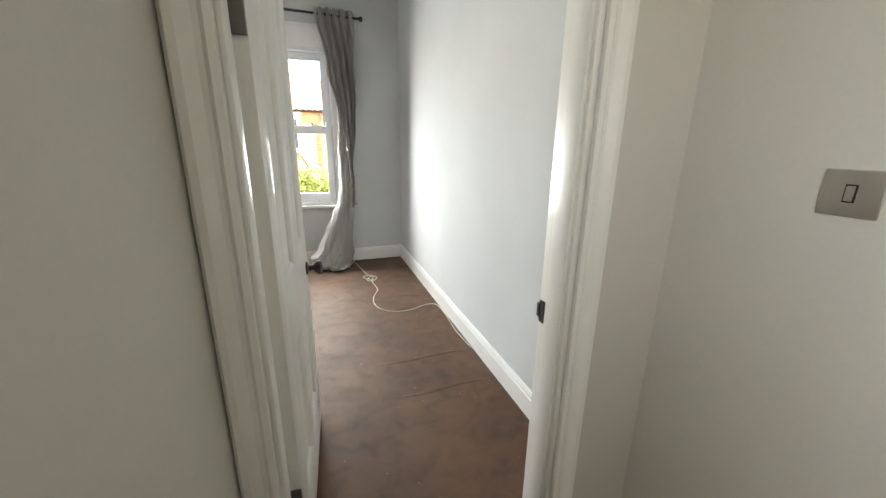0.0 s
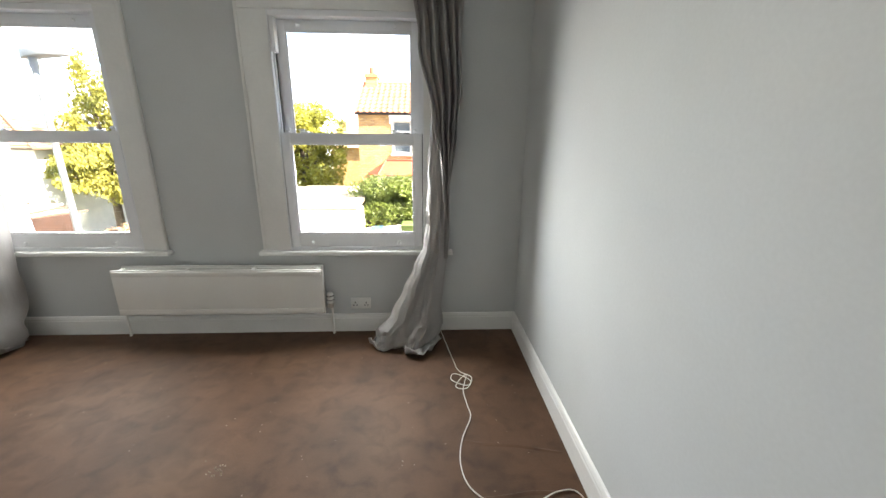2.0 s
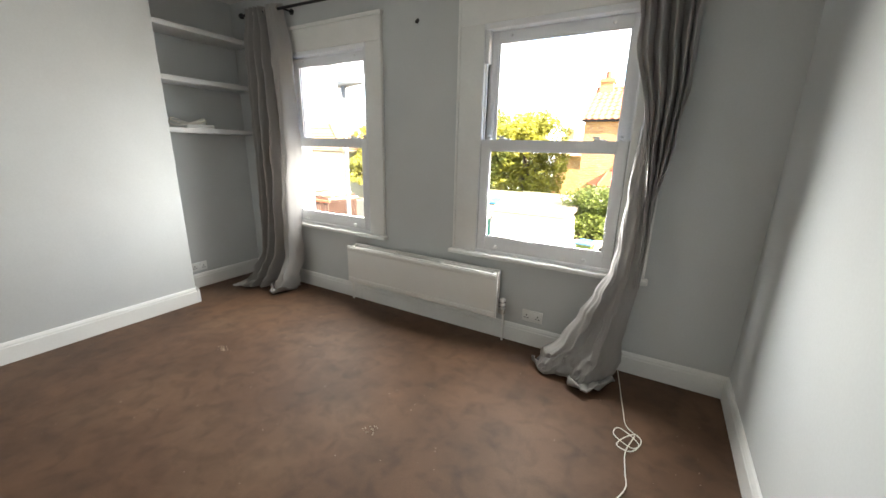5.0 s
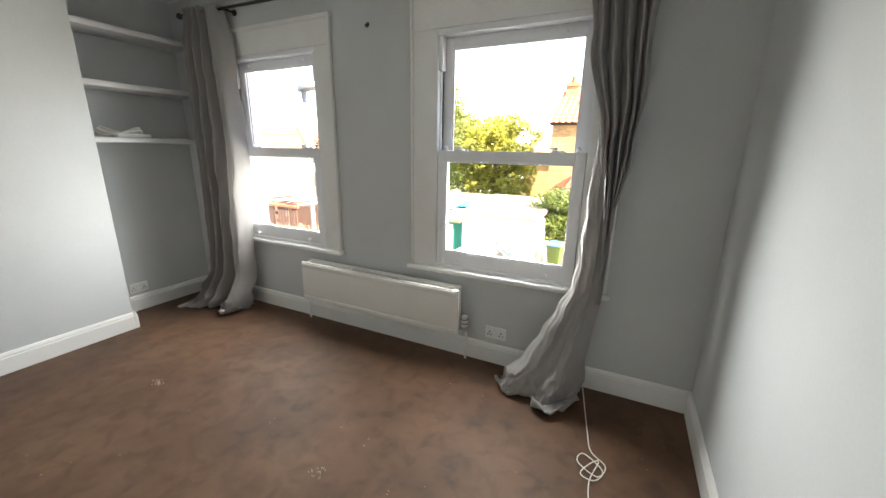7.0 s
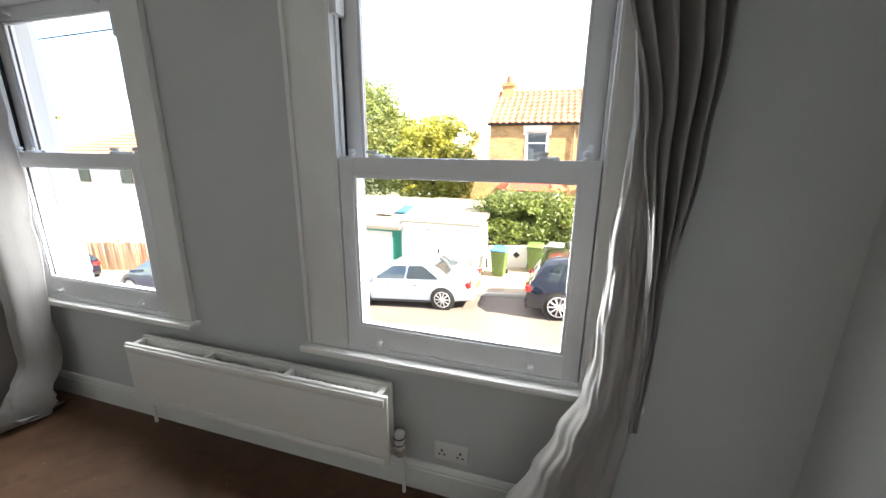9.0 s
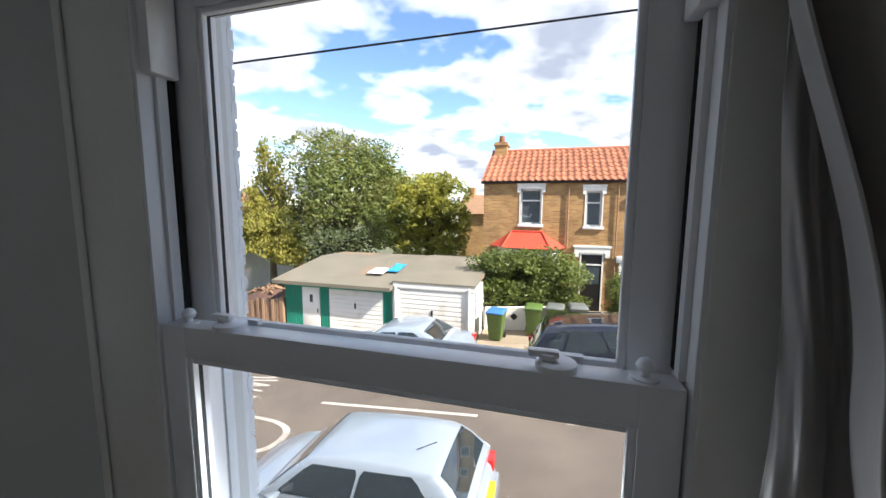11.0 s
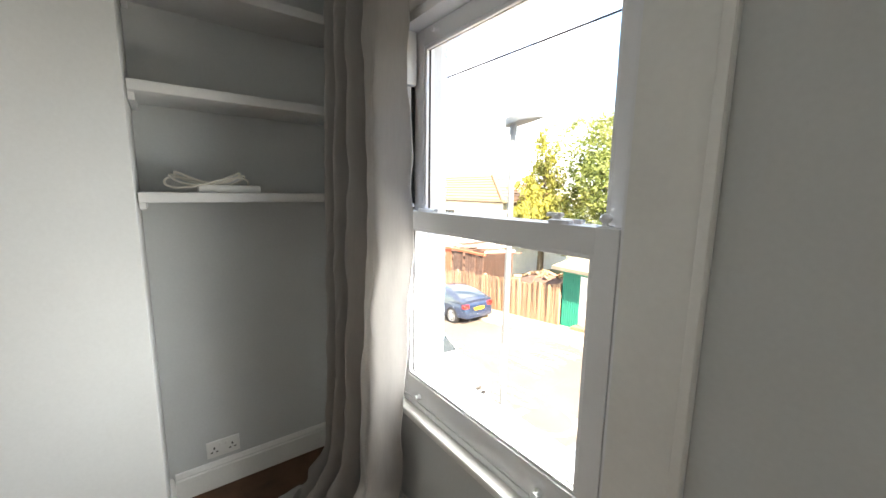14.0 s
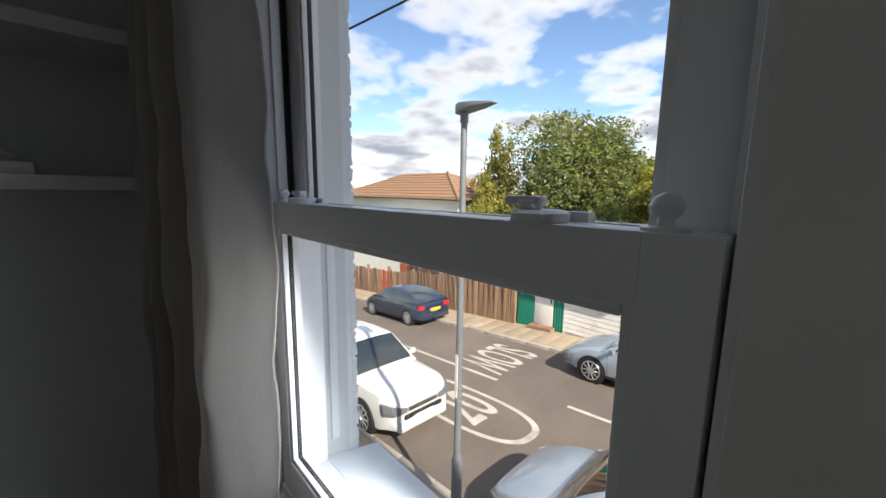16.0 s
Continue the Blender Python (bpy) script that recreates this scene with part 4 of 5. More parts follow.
def car(place, label, paint, L, W, Ht, belt, nose, front_axle, rear_axle, cab, wheel_r, tail, group="parked cars", plate=None, hatch=True, hood=0.0):
    """A car lying along x with its nose at +x. cab: x of screen foot, roof front, roof rear, rear window foot."""
    c_ = thing("car", (0, 0, 0), label, "car", group, m=place)
    hw, x0, x1 = W / 2, -L / 2, L / 2
    f0, r0, r1, b0 = cab
    st = [(x0, belt * 0.62, 0.80), (x0 + 0.06, belt * 0.86, 0.90), (x0 + 0.22, (belt + tail) * 0.99, 0.965), (b0 + 0.1, belt + tail, 0.99), (r1, belt + 0.01, 1.0), (0, belt, 1.0), (f0 - 0.1, belt, 1.0), (f0 + 0.15, belt - 0.01 + hood, 0.99),
          ((2 * f0 + x1) / 3, belt - 0.03 + hood, 0.98), (x1 - 0.42, min(nose + 0.05, belt - 0.05), 0.95), (x1 - 0.22, nose - 0.02, 0.90), (x1 - 0.10, nose - 0.08, 0.83), (x1 - 0.03, nose - 0.16, 0.75), (x1, nose - 0.26, 0.66)]
    rings = []
    for x, zt, k in st:
        w = hw * k
        zb = 0.20 if x0 + 0.3 < x < x1 - 0.3 else 0.26
        half = [(w * 0.86, zb), (w * 0.975, zb + 0.07), (w, zb + (zt - zb) * 0.45), (w * 0.985, zb + (zt - zb) * 0.74), (w * 0.93, zt - 0.045), (w * 0.84, zt - 0.008), (w * 0.60, zt + 0.012), (w * 0.25, zt + 0.022)]
        rings.append([(x, -y, z) for y, z in half] + [(x, y, z) for y, z in reversed(half)])
    part("body", Mesh().loft(rings), paint, c_, smooth=True)
    rt = hw * 0.74

    def half_width(z):
        k = max(0.0, min(1.0, (z - belt) / (Ht - belt)))
        return hw * 0.935 + (rt - hw * 0.935) * k ** 1.2

    # painted cabin shell, with the panes set into it
    line = [(f0 + 0.05, belt), (f0 - 0.03, belt + 0.03), (0.7 * f0 + 0.3 * r0, belt + (Ht - belt) * 0.34), (0.35 * f0 + 0.65 * r0, belt + (Ht - belt) * 0.68), (0.12 * f0 + 0.88 * r0, Ht - 0.065), (r0 - 0.10, Ht - 0.022), (0.65 * r0 + 0.35 * r1, Ht),
            (0.3 * r0 + 0.7 * r1, Ht - 0.008), (r1 + 0.06, Ht - 0.045), (0.86 * r1 + 0.14 * b0, Ht - 0.10), (0.5 * r1 + 0.5 * b0, belt + tail + (Ht - belt - tail) * 0.55), (0.15 * r1 + 0.85 * b0, belt + tail + (Ht - belt - tail) * 0.16), (b0 - 0.02, belt + tail - 0.01)]
    shell = []
    for x, zt in line:
        zs = max(zt, belt + 0.004)
        w = half_width(zs)
        half = [(hw * 0.945, belt - 0.06), (half_width(belt + (zs - belt) * 0.4), belt + (zs - belt) * 0.4), (half_width(belt + (zs - belt) * 0.8), belt + (zs - belt) * 0.8), (w - 0.015, zs - 0.022), (w - 0.06, zs), (w * 0.6, zs + 0.014), (w * 0.2, zs + 0.021)]
        shell.append([(x, -y, z) for y, z in half] + [(x, y, z) for y, z in reversed(half)])
    part("roof", Mesh().loft(shell), paint, c_, smooth=True)

    def on_screen(pts, trim):
        """A pane that follows part of the cabin line, just proud of the shell."""
        rings_ = []
        for k, (x, z) in enumerate(pts):
            (xa, za), (xb, zb_) = pts[max(0, k - 1)], pts[min(len(pts) - 1, k + 1)]
            d = Vector((zb_ - za, xa - xb)).normalized()
            if d.y < 0:
                d = -d
            w = half_width(z) - trim
            rings_.append([(x + d.x * (0.008 + o), v * w, z + d.y * (0.008 + o) + 0.021 * (1 - v * v)) for o, vs_ in ((0.004, (-1, -0.6, -0.2, 0.2, 0.6, 1)), (-0.03, (1, 0.6, 0.2, -0.2, -0.6, -1))) for v in vs_])
        return Mesh().loft(rings_)
    part("windscreen", on_screen(line[1:5], 0.075), CARGLASS, c_, "dark windscreen", smooth=True)
    part("rear_window", on_screen(line[9:12], 0.10), CARGLASS, c_, "dark rear window", smooth=True)
    z_lo, z_hi = belt + 0.025, Ht - 0.10
    span = Ht - belt

    def fore(z):
        return f0 + (r0 - f0) * (z - belt) / span - 0.15

    def aft(z):
        return b0 + (r1 - b0) * (z - belt) / span + (0.34 if hatch else 0.30)
    cuts = (0.0, 0.46, 0.86, 1.0) if Ht > 1.6 else (0.0, 0.50, 1.0)
    for s in (-1, 1):
        for c0, c1 in zip(cuts, cuts[1:]):
            rings_ = []
            for k in range(7):
                z = z_lo + (z_hi - z_lo) * k / 6
                round_ = 0.035 * (max(0, 1 - k) + max(0, k - 5))
                xa = fore(z) + (aft(z) - fore(z)) * c0 - (0.025 if c0 else 0.0) - round_
                xb = fore(z) + (aft(z) - fore(z)) * c1 + (0.025 if c1 < 1 else 0.0) + round_
                y0_, y1_ = half_width(z) + 0.006, half_width(z) - 0.02
                rings_.append([(xa, s * y0_, z), (xb, s * y0_, z), (xb, s * y1_, z), (xa, s * y1_, z)])
            part("side_window", Mesh().loft(rings_), CARGLASS, c_, "dark side window", smooth=True)
        for ck in cuts[:3 if Ht > 1.6 else 2]:
            xs = fore(z_lo) + (aft(z_lo) - fore(z_lo)) * ck + (0.10 if ck == 0 else 0.0)
            zz = belt - 0.2
            seam = [(0.30, hw * 0.978), (0.20 + zz * 0.45, hw), (0.20 + zz * 0.74, hw * 0.985), (belt - 0.06, hw * 0.945)]
            part("door_seam", Mesh().loft([[(xs - 0.003, s * (y + 0.002), z), (xs + 0.003, s * (y + 0.002), z), (xs + 0.003, s * (y - 0.03), z), (xs - 0.003, s * (y - 0.03), z)] for z, y in seam]), BLACK, c_)
        part("mirror", Mesh().loft([[(f0 - 0.30, s * (hw * 0.95), belt + 0.02), (f0 - 0.22, s * (hw * 0.95), belt + 0.02), (f0 - 0.22, s * (hw * 0.95), belt + 0.06), (f0 - 0.30, s * (hw * 0.95), belt + 0.06)],
                                    [(f0 - 0.32, s * (hw + 0.18), belt + 0.01), (f0 - 0.20, s * (hw + 0.15), belt + 0.01), (f0 - 0.20, s * (hw + 0.15), belt + 0.14), (f0 - 0.32, s * (hw + 0.18), belt + 0.14)]]), paint, c_, "wing mirror", bevel=0.01)
        part("tail_lamp", Mesh().box((x0 + 0.015, s * hw * 0.60, belt * 0.74), (x0 + 0.17, s * hw * 0.935, belt * 0.74 + 0.17)) if s > 0 else Mesh().box((x0 + 0.015, -hw * 0.935, belt * 0.74), (x0 + 0.17, -hw * 0.60, belt * 0.74 + 0.17)), REDL, c_, "red tail lamp", bevel=0.02)
        lamp = []
        for yk, xk, h0, h1 in ((0.44, 0.022, 0.350, 0.262), (0.62, 0.022, 0.362, 0.215), (0.80, -0.030, 0.360, 0.165), (0.945, -0.185, 0.335, 0.120)):
            lamp.append([(x1 + xk - 0.12, s * hw * yk, nose - h0), (x1 + xk, s * hw * (yk + 0.01), nose - h0), (x1 + xk - 0.02, s * hw * (yk + 0.01), nose - h1), (x1 + xk - 0.12, s * hw * yk, nose - h1)])
        part("headlamp", Mesh().loft(lamp), HEADL, c_, "clear headlamp", bevel=0.008)
        part("sill_trim", Mesh().box((rear_axle + 0.4, min(s * hw * 0.96, s * hw * 1.003), 0.22), (front_axle - 0.4, max(s * hw * 0.96, s * hw * 1.003), 0.29)), BLACK, c_)
        for xa in (front_axle, rear_axle):
            ar = Mesh().tube([(xa, s * hw * 0.80, wheel_r), (xa, s * (hw + 0.002), wheel_r)], wheel_r * 1.13, 26)
            part("wheel_arch", ar, BLACK, c_, "dark wheel arch", smooth=True)
            w_ = part("wheel", Mesh().tube([(xa, s * (hw - 0.2), wheel_r), (xa, s * (hw - 0.01), wheel_r), (xa, s * (hw + 0.012), wheel_r)], [wheel_r, wheel_r, wheel_r * 0.93], 28), BLACK, c_, "black tyre", smooth=True)
            rim = Mesh().tube([(xa, s * (hw + 0.008), wheel_r), (xa, s * (hw + 0.016), wheel_r)], wheel_r * 0.20, 14)
            for k in range(10):
                a = 6.28319 * k / 10
                d, q = Vector((math.cos(a), 0, math.sin(a))), Vector((-math.sin(a), 0, math.cos(a)))
                o = Vector((xa, s * (hw + 0.014), wheel_r))
                rim.tube([o + d * wheel_r * 0.12, o + d * wheel_r * 0.68], [wheel_r * 0.07, wheel_r * 0.045], 6)
            rim.loft([[(xa + math.cos(6.28319 * k / 28) * r * wheel_r, s * (hw + y), wheel_r + math.sin(6.28319 * k / 28) * r * wheel_r) for k in range(28)] for r, y in ((0.66, 0.013), (0.74, 0.020), (0.76, 0.010))], caps=False)
            part("rim", rim, ALLOY, w_, "silver alloy rim", smooth=True)
    part("grille", Mesh().box((x1 - 0.10, -hw * 0.42, nose - 0.355), (x1 + 0.012, hw * 0.42, nose - 0.265)), BLACK, c_, "black grille", bevel=0.01)
    for zk in (0.345, 0.300):
        part("grille_bar", Mesh().box((x1 - 0.08, -hw * 0.43, nose - zk), (x1 + 0.020, hw * 0.43, nose - zk + 0.014)), CHROME, c_, "chrome grille bar")
    part("grille", Mesh().box((x1 - 0.06, -hw * 0.55, nose - 0.50), (x1 + 0.018, hw * 0.55, nose - 0.40)), BLACK, c_, "black lower grille", bevel=0.01)
    part("bumper", Mesh().box((x1 - 0.2, -hw * 0.70, 0.24), (x1 + 0.015, hw * 0.70, nose - 0.49)), paint, c_, bevel=0.03)
    part("rear_bumper", Mesh().box((x0 - 0.03, -hw * 0.84, 0.27), (x0 + 0.2, hw * 0.84, 0.55)), paint, c_, bevel=0.03)
    part("number_plate", Mesh().box((x1 + 0.010, -0.26, nose - 0.58), (x1 + 0.030, 0.26, nose - 0.47)), GARW, c_, "white number plate")
    part("number_plate", Mesh().box((x0 - 0.045, -0.26, 0.60 if hatch else 0.48), (x0 + 0.03, 0.26, 0.71 if hatch else 0.59)), YPLATE, c_, "yellow number plate")
    for s in (-1, 1):
        for xk in (0.25, -0.65):
            ya, yb = sorted((s * hw * 0.985, s * (hw + 0.012)))
            part("door_handle", Mesh().box((xk, ya, belt * 0.84), (xk + 0.18, yb, belt * 0.84 + 0.03)), paint, c_, bevel=0.005)
    return c_


golf = car(on_street(-3.52, 4.12, 180), "silver hatchback parked at the near kerb", SILVER, 4.05, 1.66, 1.42, 0.90, 0.74, 1.25, -1.25, (1.02, 0.30, -1.48, -1.90), 0.31, 0.02, plate=1)
ant = part("aerial", Mesh().tube([(-1.12, 0.25, 1.42), (-1.42, 0.25, 1.56)], 0.006, 6), BLACK, golf)
car(on_street(-10.25, 4.30, 0), "white sport utility car parked facing up the street", WHITEC, 4.55, 1.80, 1.66, 1.05, 0.98, 1.32, -1.32, (0.95, 0.25, -1.75, -2.12), 0.36, 0.02)
car(on_street(-5.16, 9.62, 180), "silver saloon car parked by the garages", SILVER, 4.52, 1.80, 1.42, 0.92, 0.74, 1.38, -1.37, (1.05, 0.20, -0.95, -1.62), 0.335, 0.03, hatch=False)
car(on_street(0.98, 9.32, 0), "dark blue-black sport utility car at the far kerb", NAVY, 4.68, 1.86, 1.64, 1.04, 0.95, 1.33, -1.47, (1.02, 0.25, -1.75, -2.15), 0.385, 0.02)
car(on_street(-15.75, 9.70, 180), "blue hatchback parked by the wooden fence", BLUEC, 4.25, 1.76, 1.44, 0.94, 0.76, 1.38, -1.32, (1.15, 0.20, -0.80, -1.98), 0.325, 0.05)
car(on_street(-23.6, 9.75, 180), "dark hatchback parked further down the street", NAVY, 4.1, 1.72, 1.46, 0.94, 0.76, 1.28, -1.28, (1.05, 0.25, -1.35, -1.93), 0.32, 0.02)

# ---- garages, fence, shed ----
gar = thing("double_garage", (0, 0, 0), "low green and white garages with shared felt roof", "garage")
GY = 11.66
g_l, g_m, g_r = -11.0, -6.32, -3.32
part("wall", Mesh().box((g_l, GY + 0.05, gz(g_l) - 0.3), (g_l + 0.12, 16.4, -1.30)), GREEN, gar)
part("wall", Mesh().box((g_r - 0.14, GY + 0.03, gz(g_l) - 0.3), (g_r, 16.4, -1.25)), STUCCO, gar)
part("wall", Mesh().box((g_l, 16.28, gz(g_l) - 0.3), (g_r, 16.4, -0.95)), STUCCO, gar)


def corrugated(x0, x1, z0, z1, y):
    m_ = Mesh()
    n = max(3, int((x1 - x0) / 0.09))
    pr = []
    for i in range(n):
        a, d = x0 + (x1 - x0) * i / n, (x1 - x0) / n
        pr += [(a, y), (a + d * 0.45, y), (a + d * 0.55, y - 0.028), (a + d * 0.92, y - 0.028)]
    pr += [(x1, y), (x1, y + 0.03), (x0, y + 0.03)]
    return m_.prism(pr, "z", z0, z1)


for x0, x1 in ((g_l, -10.22), (-9.40, -8.98), (-6.78, -6.36)):
    part("panel", corrugated(x0, x1, gz(x0) - 0.15, -1.42, GY + 0.02), GREEN, gar, "green corrugated cladding")
part("lintel", Mesh().box((g_l, GY - 0.01, -1.56), (-6.36, GY + 0.05, -1.38)), GREEN, gar)
part("step", strip(-10.3, -9.3, 11.35, GY, 0.0, 0.22), BROWNT, gar, "brick doorstep")
pd = part("side_door", Mesh().box((-10.20, GY, gz(-9.8) + 0.20), (-9.42, GY + 0.05, -1.56)), GARW, gar, "white side door", bevel=0.008)
part("letter_window", Mesh().box((-9.86, GY - 0.006, -2.15), (-9.72, GY + 0.01, -1.85)), WINDARK, pd)
part("handle", Mesh().box((-9.52, GY - 0.03, -2.55), (-9.49, GY, -2.40)), BLACKM, pd)
for x0, x1, zt, y in ((-8.96, -6.80, -1.58, GY + 0.01), (-5.98, -3.68, -1.36, GY - 0.05)):
    zb = gz((x0 + x1) / 2) + 0.06
    gd = part("garage_door", Mesh().box((x0, y + 0.012, zb - 0.2), (x1, y + 0.05, zt)), GARW, gar, "white up-and-over garage door")
    n = 11
    for i in range(n):
        a, b = zb + (zt - zb) * i / n, zb + (zt - zb) * (i + 1) / n
        part("slat", Mesh().prism([(y + 0.014, a), (y - 0.012, a + 0.012), (y - 0.004, b - 0.012), (y + 0.014, b - 0.004)], "x", x0, x1), GARW, gd)
    part("frame", Mesh().box((x0 - 0.05, y - 0.01, zb - 0.3), (x0, y + 0.05, zt + 0.06)).box((x1, y - 0.01, zb - 0.3), (x1 + 0.05, y + 0.05, zt + 0.06)).box((x0, y - 0.01, zt), (x1, y + 0.05, zt + 0.06)), GARW, gd)
    xm = (x0 + x1) / 2
    part("handle", Mesh().box((xm - 0.03, y - 0.035, -2.25), (xm + 0.03, y - 0.01, -2.05)), BLACKM, gd)
for x0, x1 in ((-6.32, -6.05), (-3.62, -3.32)):
    part("pier", Mesh().box((x0, GY - 0.08, gz(x0) - 0.2), (x1, GY + 0.2, -1.30)), STUCCO, gar, "rendered pier", bevel=0.01)
part("fascia", Mesh().box((g_m + 0.02, GY - 0.10, -1.30), (g_r + 0.02, GY + 0.1, -1.12)), GARW, gar, "peeling white fascia")
rfm = Mesh().prism([(GY - 0.42, -1.40), (GY - 0.42, -1.27), (14.6, -0.76), (16.6, -0.82), (16.6, -0.95), (14.6, -0.9)], "x", g_l - 0.25, g_m + 0.05)
part("roof", rfm, FELT, gar, "grey-brown felt roof")
part("roof", Mesh().prism([(GY - 0.12, -1.118), (GY - 0.12, -1.06), (15.4, -0.66), (16.4, -0.75), (16.4, -0.9)], "x", g_m + 0.03, g_r + 0.05), FELT, gar, "grey-brown felt roof")
for x in (-6.2, -3.5):
    part("downpipe", Mesh().tube([(x, GY - 0.11, -1.2), (x, GY - 0.11, gz(x) + 0.1)], 0.035, 8), GARW, gar)
tp = thing("tarpaulin", (-6.95, 13.2, -0.965), "folded blue and white tarpaulin scrap on the garage roof", "tarpaulin")
part("blue_sheet", Mesh().loft([[(x, -0.5 + u, 0.02 + 0.14 * u + 0.03 * math.sin(9 * u + x * 8)) for u in (0, 0.25, 0.5, 0.75, 1.0)] + [(x, 1.0 - 1.0 * u - 0.5, 0.0 + 0.14 * (1 - u)) for u in (0, 0.5, 1.0)] for x in (-0.1, 0.1, 0.35)]), TARP, tp)
part("white_sheet", Mesh().loft([[(x, -0.9 + u, -0.03 + 0.13 * u + 0.02 * math.sin(7 * u + x * 8)) for u in (0, 0.25, 0.5, 0.75)] + [(x, -0.15 - 0.75 * u, 0.055 - 0.09 * u) for u in (0, 1.0)] for x in (-0.75, -0.4, -0.1)]), GARW, tp)

fence = thing("wooden_fence", (0, 0, 0), "weathered close-board wooden fence, leaning boards", "fence")
rndf = random.Random(11)
bd_me = Mesh().box((-0.055, -0.012, 0), (0.055, 0.012, 1.66)).data("fence_board", WOOD)
bd_red = Mesh().box((-0.055, -0.012, 0), (0.055, 0.012, 1.66)).data("fence_board_red", REDWOOD)
for i in range(130):
    x = -11.15 - i * 0.118
    red = -20.4 < x < -19.4
    b_ = part("board", bd_red if red else bd_me, None, fence, "red-stained board" if red else "")
    b_.matrix_world = Matrix.Translation((x, 11.52 + rndf.uniform(-0.012, 0.012), gz(x) + 0.06)) @ pose(0, 0, 0, rndf.uniform(-1.5, 1.5), rndf.uniform(-1.6, 1.6), rndf.uniform(-3, 3)) @ Matrix.Diagonal((1, 1, rndf.uniform(0.93, 1.03) * (1.0 if x > -18 else 0.92), 1))
for z in (0.4, 1.35):
    part("rail", strip(-26.5, -11.1, 11.54, 11.60, z, z + 0.07), WOOD, fence)
for i in range(8):
    x = -11.05 - i * 2.15
    part("post", Mesh().box((x - 0.06, 11.50, gz(x)), (x + 0.06, 11.62, gz(x) + 1.78)), WOOD, fence, bevel=0.008)

shed = thing("ruined_shed", (-19.3, 14.5, gz(-19.3)), "collapsing dark brown timber shed behind the fence", "shed")
rnds = random.Random(4)
for i in range(16):
    x = -1.7 + i * 0.225
    if i % 5 != 3:
        part("board", Mesh().box((x, -1.2, 0), (x + 0.2, -1.16, 2.55 + rnds.uniform(-0.1, 0.1))), REDWOOD if i < 3 else DARKWOOD, shed)
part("side_wall", Mesh().box((-1.7, -1.16, 0), (-1.64, 1.2, 2.6)), DARKWOOD, shed)
part("back_wall", Mesh().box((-1.7, 1.14, 0), (1.9, 1.2, 2.5)), DARKWOOD, shed)
part("beam", Mesh().box((-1.9, -1.26, 2.52), (2.0, -1.12, 2.64)), REDWOOD, shed)
for i in range(12):
    a = rnds.uniform(-0.5, 0.5)
    x = -1.2 + i * 0.3
    part("fallen_plank", Mesh().tube([(x, -1.0, 2.66 + rnds.uniform(0, 0.25)), (x + 1.1 * math.cos(a), 0.8 * math.sin(a) + 0.3, 2.7 + rnds.uniform(0, 0.4))], 0.05, 4), DARKWOOD if i % 2 else GARW, shed)
pile = thing("rubble_heap", (-13.4, 13.6, gz(-13.4)), "heap of old tiles and timber behind the fence", "rubble")
for i in range(40):
    a, d = rnds.uniform(0, 6.28), rnds.uniform(0, 1.3)
    m_ = Mesh().box((-0.2, -0.09, -0.015), (0.2, 0.09, 0.015))
    o = part("tile", m_, BROWNT if i % 3 else WOOD, pile)
    o.matrix_local = pose(d * 1.5 * math.cos(a), d * math.sin(a), 1.75 - 0.45 * d + rnds.uniform(0, 0.15), rnds.uniform(-40, 40), rnds.uniform(-30, 30), rnds.uniform(0, 180))
part("mound", Mesh().loft([[(1.9 * r * math.cos(6.2832 * k / 16), 1.3 * r * math.sin(6.2832 * k / 16), z) for k in range(16)] for r, z in ((1.1, 0), (1.0, 0.7), (0.7, 1.3), (0.25, 1.7))]), DARKWOOD, pile, smooth=True)

# ---- the brick house opposite ----
hs = thing("terraced_house", (0, 0, 0), "yellow brick terraced houses with orange pantile roof", "house")
HY, hx0, hx1, ez = 15.6, -3.78, 9.5, 2.62
openings = [(-2.21, -1.36, 0.84, 2.30), (0.38, 0.97, 0.80, 2.22), (2.29, 3.21, 0.82, 2.27), (5.2, 6.1, 0.82, 2.27), (7.4, 8.0, 0.8, 2.22)]
zb0 = -4.0
bands = sorted({hx0, hx1, *[v for o in openings for v in o[:2]]})
wm = Mesh()
for a, b in zip(bands, bands[1:]):
    hit_ = [o for o in openings if o[0] <= a and b <= o[1]]
    if hit_:
        wm.box((a, HY, zb0), (b, HY + 0.3, hit_[0][2])).box((a, HY, hit_[0][3]), (b, HY + 0.3, ez))
    else:
        wm.box((a, HY, zb0), (b, HY + 0.3, ez))
wm.box((hx0, HY + 0.3, zb0), (hx0 + 0.3, HY + 5.6, ez)).box((hx0, HY + 5.3, zb0), (hx1, HY + 5.6, ez)).box((hx1 - 0.3, HY + 0.3, zb0), (hx1, HY + 5.3, ez))
wm.prism([(HY + 0.02, ez), (HY + 2.8, ez + 1.62), (HY + 5.58, ez)], "x", hx0 + 0.002, hx0 + 0.3)
part("wall", wm, BRICK, hs, "yellow stock brick wall")
